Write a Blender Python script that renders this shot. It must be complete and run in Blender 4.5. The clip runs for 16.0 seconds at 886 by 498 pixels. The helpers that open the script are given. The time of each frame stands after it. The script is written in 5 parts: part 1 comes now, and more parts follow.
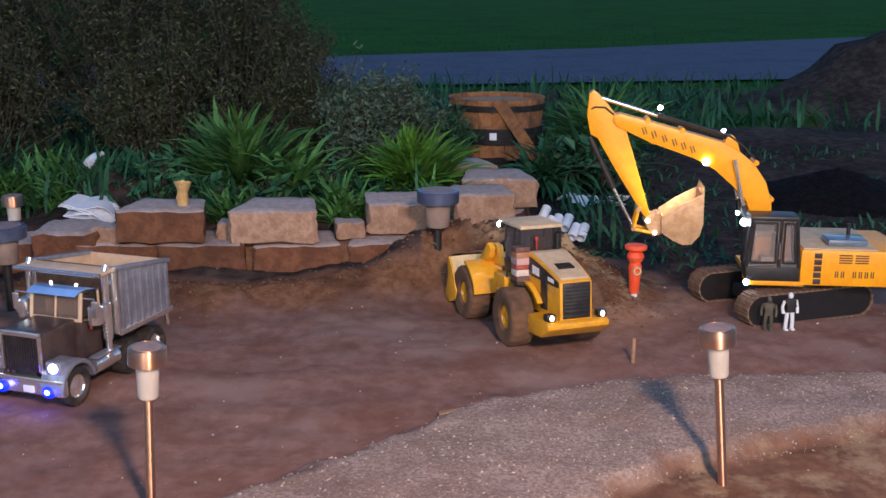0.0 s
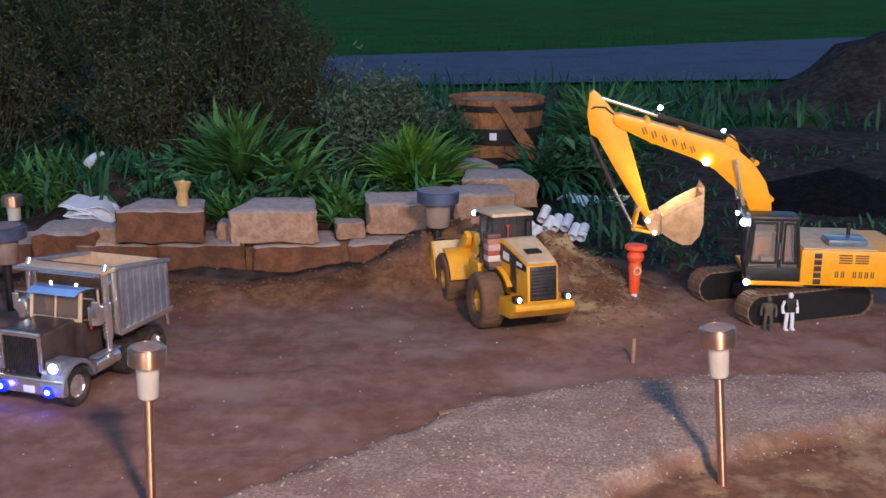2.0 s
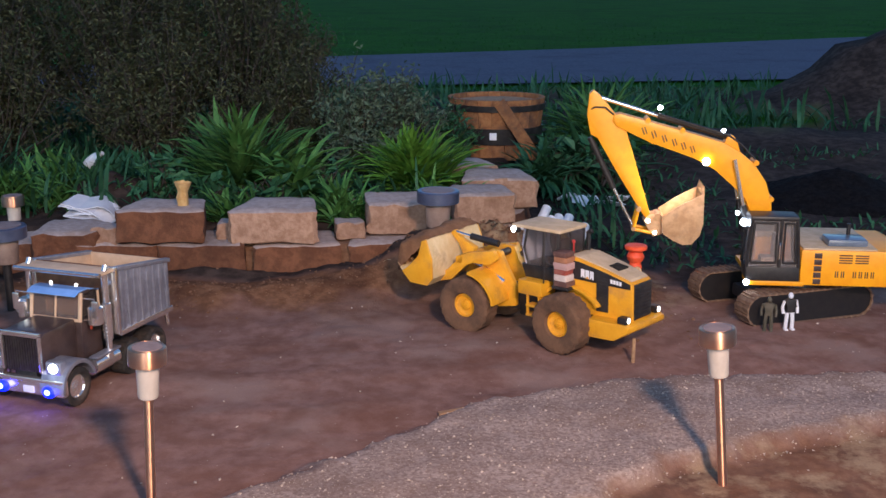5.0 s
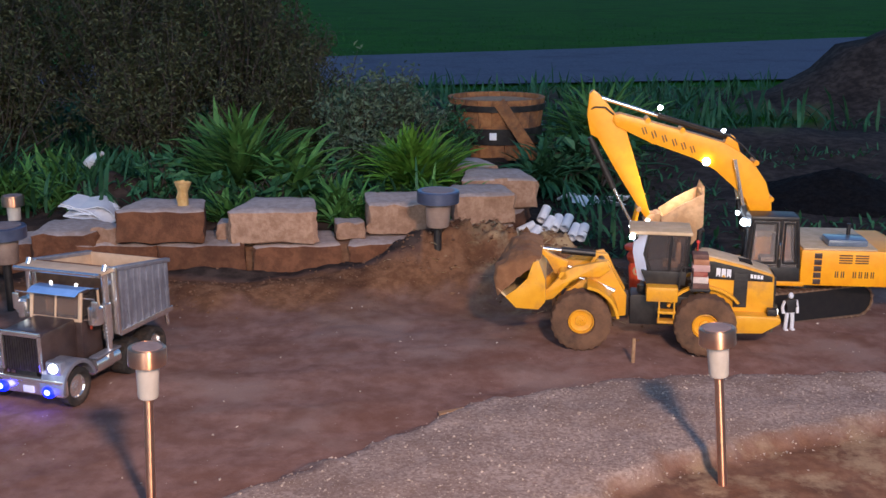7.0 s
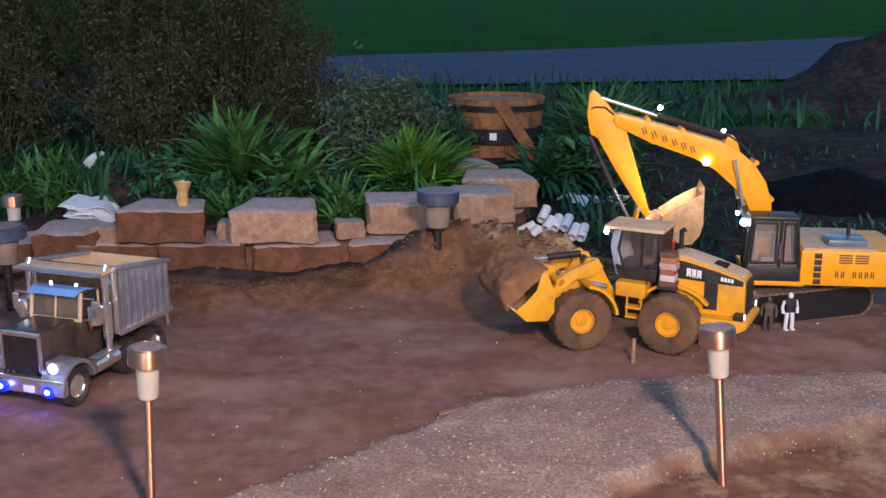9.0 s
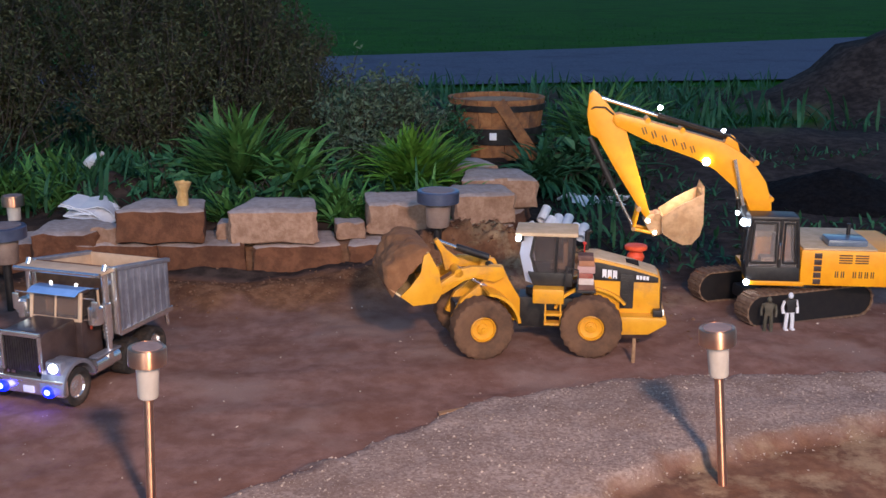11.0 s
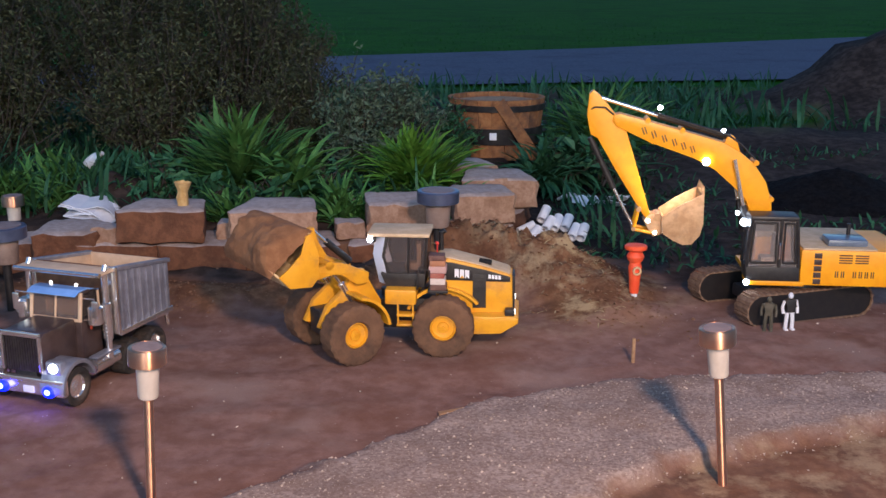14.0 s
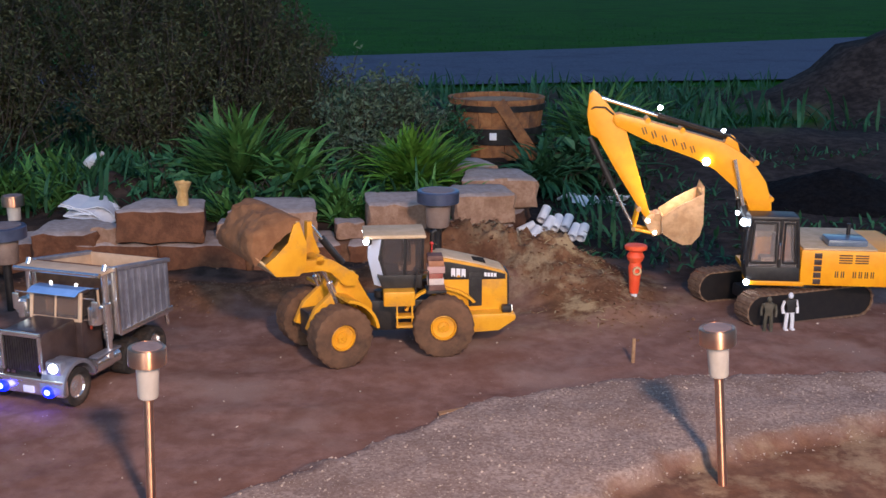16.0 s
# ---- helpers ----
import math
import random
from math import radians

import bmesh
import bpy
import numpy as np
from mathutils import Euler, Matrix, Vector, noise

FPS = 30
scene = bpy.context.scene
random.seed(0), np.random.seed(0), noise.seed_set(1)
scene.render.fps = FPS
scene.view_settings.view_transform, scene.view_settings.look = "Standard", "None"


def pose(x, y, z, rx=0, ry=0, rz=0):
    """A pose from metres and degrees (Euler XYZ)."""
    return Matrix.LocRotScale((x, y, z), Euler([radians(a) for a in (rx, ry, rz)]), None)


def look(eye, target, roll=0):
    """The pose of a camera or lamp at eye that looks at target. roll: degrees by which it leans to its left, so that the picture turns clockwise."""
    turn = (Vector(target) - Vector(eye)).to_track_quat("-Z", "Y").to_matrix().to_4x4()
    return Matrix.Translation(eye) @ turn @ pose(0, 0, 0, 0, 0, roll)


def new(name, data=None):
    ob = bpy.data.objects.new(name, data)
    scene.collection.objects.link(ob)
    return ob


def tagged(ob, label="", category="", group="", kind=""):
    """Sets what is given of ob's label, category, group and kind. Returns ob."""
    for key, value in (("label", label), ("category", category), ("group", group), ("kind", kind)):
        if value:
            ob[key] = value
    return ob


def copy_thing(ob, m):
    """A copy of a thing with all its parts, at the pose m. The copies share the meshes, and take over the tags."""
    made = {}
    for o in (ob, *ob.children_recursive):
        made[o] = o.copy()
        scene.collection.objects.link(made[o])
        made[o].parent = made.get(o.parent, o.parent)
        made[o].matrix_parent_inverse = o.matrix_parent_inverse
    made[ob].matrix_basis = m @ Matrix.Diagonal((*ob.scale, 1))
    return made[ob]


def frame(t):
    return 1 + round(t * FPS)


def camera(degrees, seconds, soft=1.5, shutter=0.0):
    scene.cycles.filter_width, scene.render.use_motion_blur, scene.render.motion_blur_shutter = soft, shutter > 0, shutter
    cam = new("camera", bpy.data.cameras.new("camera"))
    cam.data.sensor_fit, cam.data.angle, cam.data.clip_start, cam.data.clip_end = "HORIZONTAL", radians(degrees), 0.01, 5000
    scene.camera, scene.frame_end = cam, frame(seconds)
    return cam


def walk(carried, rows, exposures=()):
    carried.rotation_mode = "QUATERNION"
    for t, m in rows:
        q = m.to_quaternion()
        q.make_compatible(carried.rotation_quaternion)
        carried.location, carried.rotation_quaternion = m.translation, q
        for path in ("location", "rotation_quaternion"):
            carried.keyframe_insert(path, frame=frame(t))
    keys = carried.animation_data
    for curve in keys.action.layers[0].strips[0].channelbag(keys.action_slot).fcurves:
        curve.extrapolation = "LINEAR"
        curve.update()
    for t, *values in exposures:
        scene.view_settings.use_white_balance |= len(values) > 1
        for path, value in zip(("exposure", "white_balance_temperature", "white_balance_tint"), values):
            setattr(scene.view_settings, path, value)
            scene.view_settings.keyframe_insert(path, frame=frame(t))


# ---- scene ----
# The place: a garden yard at dusk with radio-controlled construction models at about 1:14.
cam = camera(46, 16.0, soft=1.5)
EYE = pose(0, 0, 0.7255, 90 - 14.2, 0, 0)
walk(cam, [(0.0, EYE), (16.0, EYE)], exposures=[(0.0, 0.0, 5820, 10), (16.0, 0.0, 5820, 10)])

# ---- light: a blue dusk sky with an added fill lamp, and one warm yard lamp beside the viewer ----
world = bpy.data.worlds.new("dusk_sky")
scene.world = world
world.use_nodes = True
wn = world.node_tree.nodes
sky = wn.new("ShaderNodeTexSky")
sky.sky_type = 'NISHITA'
sky.sun_disc = False
sky.sun_elevation, sky.sun_rotation = radians(13), radians(185)
sky.ozone_density = 4.0
wn["Background"].inputs["Strength"].default_value = 0.15
world.node_tree.links.new(sky.outputs[0], wn["Background"].inputs["Color"])

# added soft bluish lamp that strengthens the sky's fill
sky_fill = new("low_sun", bpy.data.lights.new("low_sun", 'SUN'))
sky_fill.data.energy, sky_fill.data.angle, sky_fill.data.color = 0.70, radians(40), (0.78, 0.86, 1.0)
sky_fill.matrix_world = look((0.5, -6, 5), (0, 2, 0))

yard = new("yard_lamp", bpy.data.lights.new("yard_lamp", 'AREA'))
yard.data.shape, yard.data.size, yard.data.energy, yard.data.color = 'DISK', 0.18, 59.0, (1.0, 0.62, 0.40)
yard.matrix_world = look((0.46, -0.25, 1.35), (-0.5, 1.8, 0))


# ---- materials ----
def ramp_mix(nt, fac, a, b):
    m = nt.nodes.new("ShaderNodeMix")
    m.data_type = 'RGBA'
    nt.links.new(fac, m.inputs["Factor"])
    for key, v in (("A", a), ("B", b)):
        sock = [s for s in m.inputs if s.name == key and s.type == 'RGBA'][0]
        if isinstance(v, tuple):
            sock.default_value = (*v, 1)
        else:
            nt.links.new(v, sock)
    return [s for s in m.outputs if s.type == 'RGBA'][0]


def noise_fac(nt, scale, lo=0.4, hi=0.6, detail=5.0, rough=0.6, kind="noise"):
    co = nt.nodes.new("ShaderNodeTexCoord")
    if kind == "voronoi":
        n = nt.nodes.new("ShaderNodeTexVoronoi")
        n.inputs["Scale"].default_value = scale
        out = n.outputs["Color"]
    else:
        n = nt.nodes.new("ShaderNodeTexNoise")
        n.inputs["Scale"].default_value = scale
        n.inputs["Detail"].default_value = detail
        n.inputs["Roughness"].default_value = rough
        out = n.outputs[0]
    nt.links.new(co.outputs["Object"], n.inputs["Vector"])
    r = nt.nodes.new("ShaderNodeMapRange")
    r.inputs["From Min"].default_value, r.inputs["From Max"].default_value = lo, hi
    nt.links.new(out, r.inputs["Value"])
    return r.outputs[0], out


def surface(name, c1, c2, scale=60.0, rough=0.6, metal=0.0, dust=None, dust_scale=12.0, dust_amount=(0.5, 0.75),
            bump=0.0, bump_scale=200.0, vary=0.0, coat=0.0, spec=0.5, fleck=None):
    """Paint, stone, metal or soil: grain of c1 and c2, and dust or stains in patches over it."""
    mat = bpy.data.materials.new(name)
    mat.use_nodes = True
    nt = mat.node_tree
    b = nt.nodes["Principled BSDF"]
    fac, _ = noise_fac(nt, scale)
    col = ramp_mix(nt, fac, c1, c2)
    rsock = None
    if dust:
        df, _ = noise_fac(nt, dust_scale, *dust_amount, detail=6.0, rough=0.7)
        col = ramp_mix(nt, df, col, dust)
        mr = nt.nodes.new("ShaderNodeMapRange")
        mr.inputs["To Min"].default_value, mr.inputs["To Max"].default_value = rough, max(rough, 0.85)
        nt.links.new(df, mr.inputs["Value"])
        nt.links.new(mr.outputs[0], b.inputs["Roughness"])
    else:
        b.inputs["Roughness"].default_value = rough
    if fleck:
        ff, _ = noise_fac(nt, fleck[1], 0.62, 0.72, detail=2.0)
        col = ramp_mix(nt, ff, col, fleck[0])
    if vary:
        inf = nt.nodes.new("ShaderNodeObjectInfo")
        geo = nt.nodes.new("ShaderNodeNewGeometry")
        add = nt.nodes.new("ShaderNodeMath")
        add.operation = 'ADD'
        nt.links.new(inf.outputs["Random"], add.inputs[0])
        nt.links.new(geo.outputs["Random Per Island"], add.inputs[1])
        hsv = nt.nodes.new("ShaderNodeHueSaturation")
        mr = nt.nodes.new("ShaderNodeMapRange")
        mr.inputs["From Max"].default_value = 2.0
        mr.inputs["To Min"].default_value, mr.inputs["To Max"].default_value = 1 - vary, 1 + vary
        nt.links.new(add.outputs[0], mr.inputs["Value"])
        nt.links.new(mr.outputs[0], hsv.inputs["Value"])
        nt.links.new(col, hsv.inputs["Color"])
        col = hsv.outputs[0]
    nt.links.new(col, b.inputs["Base Color"])
    b.inputs["Metallic"].default_value = metal
    b.inputs["Coat Weight"].default_value = coat
    b.inputs["Specular IOR Level"].default_value = spec
    if bump:
        _, raw = noise_fac(nt, bump_scale, detail=4.0)
        bp = nt.nodes.new("ShaderNodeBump")
        bp.inputs["Strength"].default_value = bump
        bp.inputs["Distance"].default_value = 0.4 / bump_scale
        nt.links.new(raw, bp.inputs["Height"])
        nt.links.new(bp.outputs[0], b.inputs["Normal"])
    return mat


def glow(name, color, strength):
    mat = bpy.data.materials.new(name)
    mat.use_nodes = True
    b = mat.node_tree.nodes["Principled BSDF"]
    b.inputs["Base Color"].default_value = (*color, 1)
    b.inputs["Emission Color"].default_value = (*color, 1)
    b.inputs["Emission Strength"].default_value = strength
    return mat


def glassy(name, color, rough=0.05, through_=0.9):
    mat = bpy.data.materials.new(name)
    mat.use_nodes = True
    b = mat.node_tree.nodes["Principled BSDF"]
    b.inputs["Base Color"].default_value = (*color, 1)
    b.inputs["Roughness"].default_value = rough
    b.inputs["Transmission Weight"].default_value = through_
    b.inputs["IOR"].default_value = 1.2
    return mat


SOIL = surface("packed_soil", (0.150, 0.085, 0.062), (0.205, 0.125, 0.093), 26, 0.82, dust=(0.115, 0.062, 0.045), dust_scale=5,
               dust_amount=(0.45, 0.68), bump=0.5, bump_scale=160, spec=0.35)
HEAP = surface("loose_soil", (0.150, 0.076, 0.042), (0.215, 0.118, 0.068), 40, 0.95, dust=(0.105, 0.052, 0.030), dust_scale=9, bump=1.0, bump_scale=70)
ASPHALT = surface("path_asphalt", (0.078, 0.090, 0.138), (0.118, 0.130, 0.188), 30, 0.9, dust=(0.064, 0.070, 0.105), dust_scale=1.6, bump=0.3, bump_scale=120, spec=0.08)
# block tops: pale light from the sky put into the colour
SKYLIT_TOP = surface("skylit_block_top", (0.37, 0.30, 0.27), (0.47, 0.39, 0.36), 55, 0.95, dust=(0.28, 0.20, 0.15), dust_scale=9, bump=0.7, bump_scale=120, vary=0.15)
# soil stain, darkened further by painted shade low on the wall
STAINED_SHADED = surface("stained_shaded_block", (0.125, 0.050, 0.024), (0.185, 0.080, 0.040), 40, 0.95, dust=(0.066, 0.027, 0.014), dust_scale=8, bump=0.9, bump_scale=100, vary=0.18)
BLOCK = surface("concrete_block", (0.31, 0.185, 0.120), (0.42, 0.270, 0.185), 55, 0.92, dust=(0.20, 0.105, 0.060), dust_scale=9, bump=0.9, bump_scale=120, vary=0.18)
STONE = surface("pebble", (0.30, 0.24, 0.20), (0.48, 0.40, 0.34), 60, 0.85, vary=0.45, bump=0.3)
YELLOW = surface("yellow_model_paint", (0.74, 0.35, 0.014), (0.80, 0.40, 0.02), 30, 0.34, dust=(0.44, 0.22, 0.06), dust_scale=18, dust_amount=(0.50, 0.78), bump=0.05)
ORANGE = surface("amber_model_paint", (0.88, 0.36, 0.002), (0.94, 0.42, 0.004), 30, 0.38, dust=(0.74, 0.29, 0.008), dust_scale=14, dust_amount=(0.62, 0.95))
CREAM = surface("dusty_cream_top", (0.55, 0.42, 0.26), (0.64, 0.50, 0.33), 40, 0.7, dust=(0.45, 0.34, 0.22), dust_scale=16)
BLACK = surface("black_model_paint", (0.014, 0.014, 0.016), (0.03, 0.028, 0.028), 50, 0.45, dust=(0.08, 0.06, 0.05), dust_scale=20, dust_amount=(0.6, 0.95))
RUBBER = surface("dusty_tyre_rubber", (0.070, 0.040, 0.026), (0.105, 0.062, 0.038), 45, 0.95, dust=(0.185, 0.100, 0.055), dust_scale=16, dust_amount=(0.36, 0.66), bump=0.4, bump_scale=150)
TRACK = surface("dusty_track_shoe", (0.14, 0.085, 0.055), (0.24, 0.155, 0.10), 60, 0.8, dust=(0.10, 0.06, 0.04), dust_scale=25)
# black paint with the shade under the excavator house put into it
TRACKSHADED = surface("shaded_black_track_frame", (0.010, 0.010, 0.012), (0.018, 0.016, 0.016), 50, 0.5, dust=(0.05, 0.034, 0.026), dust_scale=20, dust_amount=(0.62, 0.95))
STEEL = surface("worn_steel", (0.52, 0.31, 0.15), (0.68, 0.44, 0.24), 40, 0.45, metal=0.25, dust=(0.36, 0.24, 0.15), dust_scale=18)
CHROME = surface("polished_chrome", (0.88, 0.87, 0.86), (0.95, 0.94, 0.92), 30, 0.2, metal=0.92, dust=(0.5, 0.45, 0.4), dust_scale=20, dust_amount=(0.65, 1.0))
COPPER = surface("polished_copper", (0.92, 0.47, 0.29), (0.97, 0.55, 0.33), 40, 0.44, metal=1.0)
ALU = surface("brushed_aluminium", (0.30, 0.32, 0.39), (0.38, 0.40, 0.48), 50, 0.36, metal=0.6, dust=(0.4, 0.36, 0.33), dust_scale=15, dust_amount=(0.6, 1.0))
TAN = surface("tan_bed_lining", (0.58, 0.43, 0.29), (0.68, 0.52, 0.36), 30, 0.7, dust=(0.5, 0.36, 0.24), dust_scale=10)
DARKPAINT = surface("dark_brown_truck_paint", (0.045, 0.030, 0.030), (0.07, 0.048, 0.045), 40, 0.32, dust=(0.12, 0.085, 0.07), dust_scale=18, dust_amount=(0.55, 0.95), coat=0.4)
FROST = surface("frosted_plastic", (0.52, 0.47, 0.41), (0.60, 0.55, 0.49), 20, 0.55)
WHITE = surface("white_plastic", (0.72, 0.75, 0.82), (0.82, 0.84, 0.88), 20, 0.5, dust=(0.5, 0.47, 0.46), dust_scale=25, dust_amount=(0.6, 0.95))
HYDRANT = surface("orange_red_plastic", (0.85, 0.085, 0.025), (0.92, 0.13, 0.04), 40, 0.5, dust=(0.6, 0.12, 0.06), dust_scale=25)
WOOD = surface("weathered_wood", (0.30, 0.18, 0.10), (0.42, 0.26, 0.14), 60, 0.85, dust=(0.2, 0.12, 0.07), dust_scale=12, bump=0.4)
GLASS = glassy("dark_cab_glass", (0.34, 0.32, 0.33))
CABGLASS = glassy("grey_cab_glass", (0.62, 0.60, 0.60), 0.08, 0.88)
TYRE = surface("black_truck_tyre", (0.02, 0.018, 0.017), (0.04, 0.034, 0.03), 45, 0.85, dust=(0.09, 0.06, 0.045), dust_scale=22)
LED = glow("white_led", (0.85, 0.92, 1.0), 22.0)
LEDWARM = glow("warm_led", (1.0, 0.85, 0.6), 14.0)
REARLED = glow("rear_led", (1.0, 0.93, 0.8), 2.5)
BLUELED = glow("blue_led", (0.010, 0.012, 1.0), 5.0)
BLUECORE = glow("blue_led_core", (0.25, 0.32, 1.0), 9.0)


cn = COPPER.node_tree
tg = cn.nodes.new("ShaderNodeTangent")
tg.direction_type, tg.axis = 'RADIAL', 'Z'
cn.links.new(tg.outputs[0], cn.nodes["Principled BSDF"].inputs["Tangent"])
cn.nodes["Principled BSDF"].inputs["Anisotropic"].default_value = 1.0
cn.nodes["Principled BSDF"].inputs["Anisotropic Rotation"].default_value = 0.25


def leafy(name, c1, c2, rough=0.55):
    m = surface(name, c1, c2, 25, rough, vary=0.45, spec=0.18)
    m.node_tree.nodes["Principled BSDF"].inputs["Subsurface Weight"].default_value = 0.0
    return m


LEAF_BRIGHT = leafy("fresh_green_leaf", (0.070, 0.190, 0.022), (0.120, 0.27, 0.04))
LEAF_MID = leafy("strap_leaf_green", (0.050, 0.150, 0.036), (0.095, 0.215, 0.06))
LEAF_BLUE = leafy("blue_green_leaf", (0.022, 0.085, 0.040), (0.042, 0.12, 0.06))
LEAF_GREY = leafy("grey_green_leaf", (0.050, 0.085, 0.055), (0.090, 0.125, 0.082))
LEAF_DARK = leafy("dull_shrub_leaf", (0.028, 0.040, 0.018), (0.080, 0.088, 0.044))
TWIG = surface("grey_brown_twig", (0.030, 0.026, 0.022), (0.055, 0.048, 0.040), 40, 0.9)


# ---- mesh helpers ----
def part(name, bm, material, parent=None, label="", smooth=35):
    me = bpy.data.meshes.new(name)
    bmesh.ops.recalc_face_normals(bm, faces=bm.faces)
    bm.to_mesh(me)
    bm.free()
    me.materials.append(material)
    if smooth:
        for p in me.polygons:
            p.use_smooth = True
        me.set_sharp_from_angle(angle=radians(smooth))
    ob = new(name, me)
    if parent:
        ob.parent = parent
    if label:
        ob["label"] = label
    return ob


def raw(name, verts, faces, material, parent=None, smooth=False):
    me = bpy.data.meshes.new(name)
    me.from_pydata([tuple(v) for v in verts], [], faces)
    me.materials.append(material)
    if smooth:
        for p in me.polygons:
            p.use_smooth = True
    ob = new(name, me)
    if parent:
        ob.parent = parent
    return ob


def empty(name, m, label, category, group=""):
    e = new(name)
    e.empty_display_size = 0.05
    e.matrix_world = m
    return tagged(e, label, category, group)


def box(bm, x0, x1, y0, y1, z0, z1, bevel=0.0, m=None):
    b2 = bmesh.new()
    bmesh.ops.create_cube(b2, size=1)
    for v in b2.verts:
        v.co = Vector(((x0 + x1) / 2 + v.co.x * (x1 - x0), (y0 + y1) / 2 + v.co.y * (y1 - y0), (z0 + z1) / 2 + v.co.z * (z1 - z0)))
    return merge(bm, b2, bevel, m)


def merge(bm, b2, bevel=0.0, m=None):
    bmesh.ops.recalc_face_normals(b2, faces=b2.faces)
    if bevel:
        bmesh.ops.bevel(b2, geom=b2.edges[:], offset=bevel, segments=2, affect='EDGES', profile=0.6)
    if m is not None:
        b2.transform(m)
    me = bpy.data.meshes.new("tmp")
    b2.to_mesh(me)
    b2.free()
    bm.from_mesh(me)
    bpy.data.meshes.remove(me)
    return bm


def prism(bm, pts, y0, y1, bevel=0.0, m=None):
    """A side profile of (x, z) points, carried from y0 to y1."""
    b2 = bmesh.new()
    vs = [b2.verts.new((x, y0, z)) for x, z in pts]
    f = b2.faces.new(vs)
    r = bmesh.ops.extrude_face_region(b2, geom=[f])
    for v in r["geom"]:
        if isinstance(v, bmesh.types.BMVert):
            v.co.y = y1
    return merge(bm, b2, bevel, m)


def rod(bm, p, q, r, r2=None, seg=12, m=None):
    p, q = Vector(p), Vector(q)
    b2 = bmesh.new()
    bmesh.ops.create_cone(b2, cap_ends=True, segments=seg, radius1=r, radius2=r if r2 is None else r2, depth=(q - p).length)
    t = Matrix.Translation((p + q) / 2) @ (q - p).to_track_quat("Z", "Y").to_matrix().to_4x4()
    return merge(bm, b2, 0, t if m is None else m @ t)


def lathe(bm, prof, seg=24, m=None):
    """A (radius, height) profile turned round z."""
    b2 = bmesh.new()
    rings = []
    for r, z in prof:
        rings.append([b2.verts.new((r * math.cos(2 * math.pi * i / seg), r * math.sin(2 * math.pi * i / seg), z)) for i in range(seg)]
                     if r > 1e-6 else [b2.verts.new((0, 0, z))])
    for a, b in zip(rings, rings[1:]):
        for i in range(seg):
            j = (i + 1) % seg
            if len(a) == 1 and len(b) > 1:
                b2.faces.new((a[0], b[i], b[j]))
            elif len(b) == 1 and len(a) > 1:
                b2.faces.new((a[i], a[j], b[0]))
            elif len(a) > 1:
                b2.faces.new((a[i], a[j], b[j], b[i]))
    return merge(bm, b2, 0, m)


def pipe(bm, pts, r, seg=8):
    for a, b in zip(pts, pts[1:]):
        rod(bm, a, b, r, seg=seg)
    return bm


def ball(bm, c, rx, ry=None, rz=None, seg=12, m=None):
    b2 = bmesh.new()
    bmesh.ops.create_uvsphere(b2, u_segments=seg, v_segments=seg // 2 + 2, radius=1)
    t = Matrix.Translation(c) @ Matrix.Diagonal((rx, ry or rx, rz or rx, 1))
    return merge(bm, b2, 0, t if m is None else m @ t)


# ---- ground ----
def fbm(x, y, s, o=4):
    return noise.fractal(Vector((x * s, y * s, 3.7)), 0.9, 2.1, o)


def seg_near(x, y, pts):
    """Nearest place on a polyline: distance, value carried along it, and the side (left is positive)."""
    best = (1e9, 0, 0)
    for (ax, ay, av), (bx, by, bv) in zip(pts, pts[1:]):
        dx, dy = bx - ax, by - ay
        k = max(0.0, min(1.0, ((x - ax) * dx + (y - ay) * dy) / (dx * dx + dy * dy)))
        d = math.hypot(x - ax - k * dx, y - ay - k * dy)
        if d < best[0]:
            best = (d, av + k * (bv - av), dx * (y - ay) - dy * (x - ax))
    return best


def ease(a, b, v):
    k = max(0.0, min(1.0, (v - a) / (b - a)))
    return k * k * (3 - 2 * k)


BANK = [(-1.1, 0.2, 0), (-0.60, 1.0, 0), (-0.277, 1.389, 0), (-0.193, 1.462, 0), (-0.128, 1.518, 0), (-0.05, 1.598, 0), (0.039, 1.688, 0), (0.116, 1.724, 0), (0.184, 1.753, 0), (0.284, 1.783, 0), (0.382, 1.811, 0), (0.545, 1.834, 0), (0.833, 1.845, 0), (2.8, 1.92, 0)]
DIP = [(-0.4, 0.2, 0), (0.05, 1.12, 0), (0.205, 1.348, 0), (0.275, 1.431, 0), (0.362, 1.479, 0), (0.431, 1.51, 0), (0.562, 1.558, 0), (0.74, 1.619, 0), (2.8, 1.86, 0)]
PILE = [(-0.06, 2.60, 0.065), (0.04, 2.63, 0.100), (0.13, 2.62, 0.112), (0.21, 2.58, 0.098), (0.30, 2.50, 0.078), (0.36, 2.40, 0.045), (0.40, 2.30, 0.018), (0.44, 2.22, 0.0)]
LIP = [(-1.3, 2.48, 0.02), (-1.0, 2.46, 0.02), (-0.72, 2.40, 0.030), (-0.54, 2.37, 0.045), (-0.36, 2.41, 0.030), (-0.14, 2.48, 0.035), (0.0, 2.53, 0.045)]
WALLLINE = [(-4.0, 2.62, 0), (-0.9, 2.60, 0), (-0.3, 2.66, 0), (0.0, 2.80, 0), (0.18, 3.0, 0), (0.3, 3.4, 0), (0.45, 5.0, 0)]


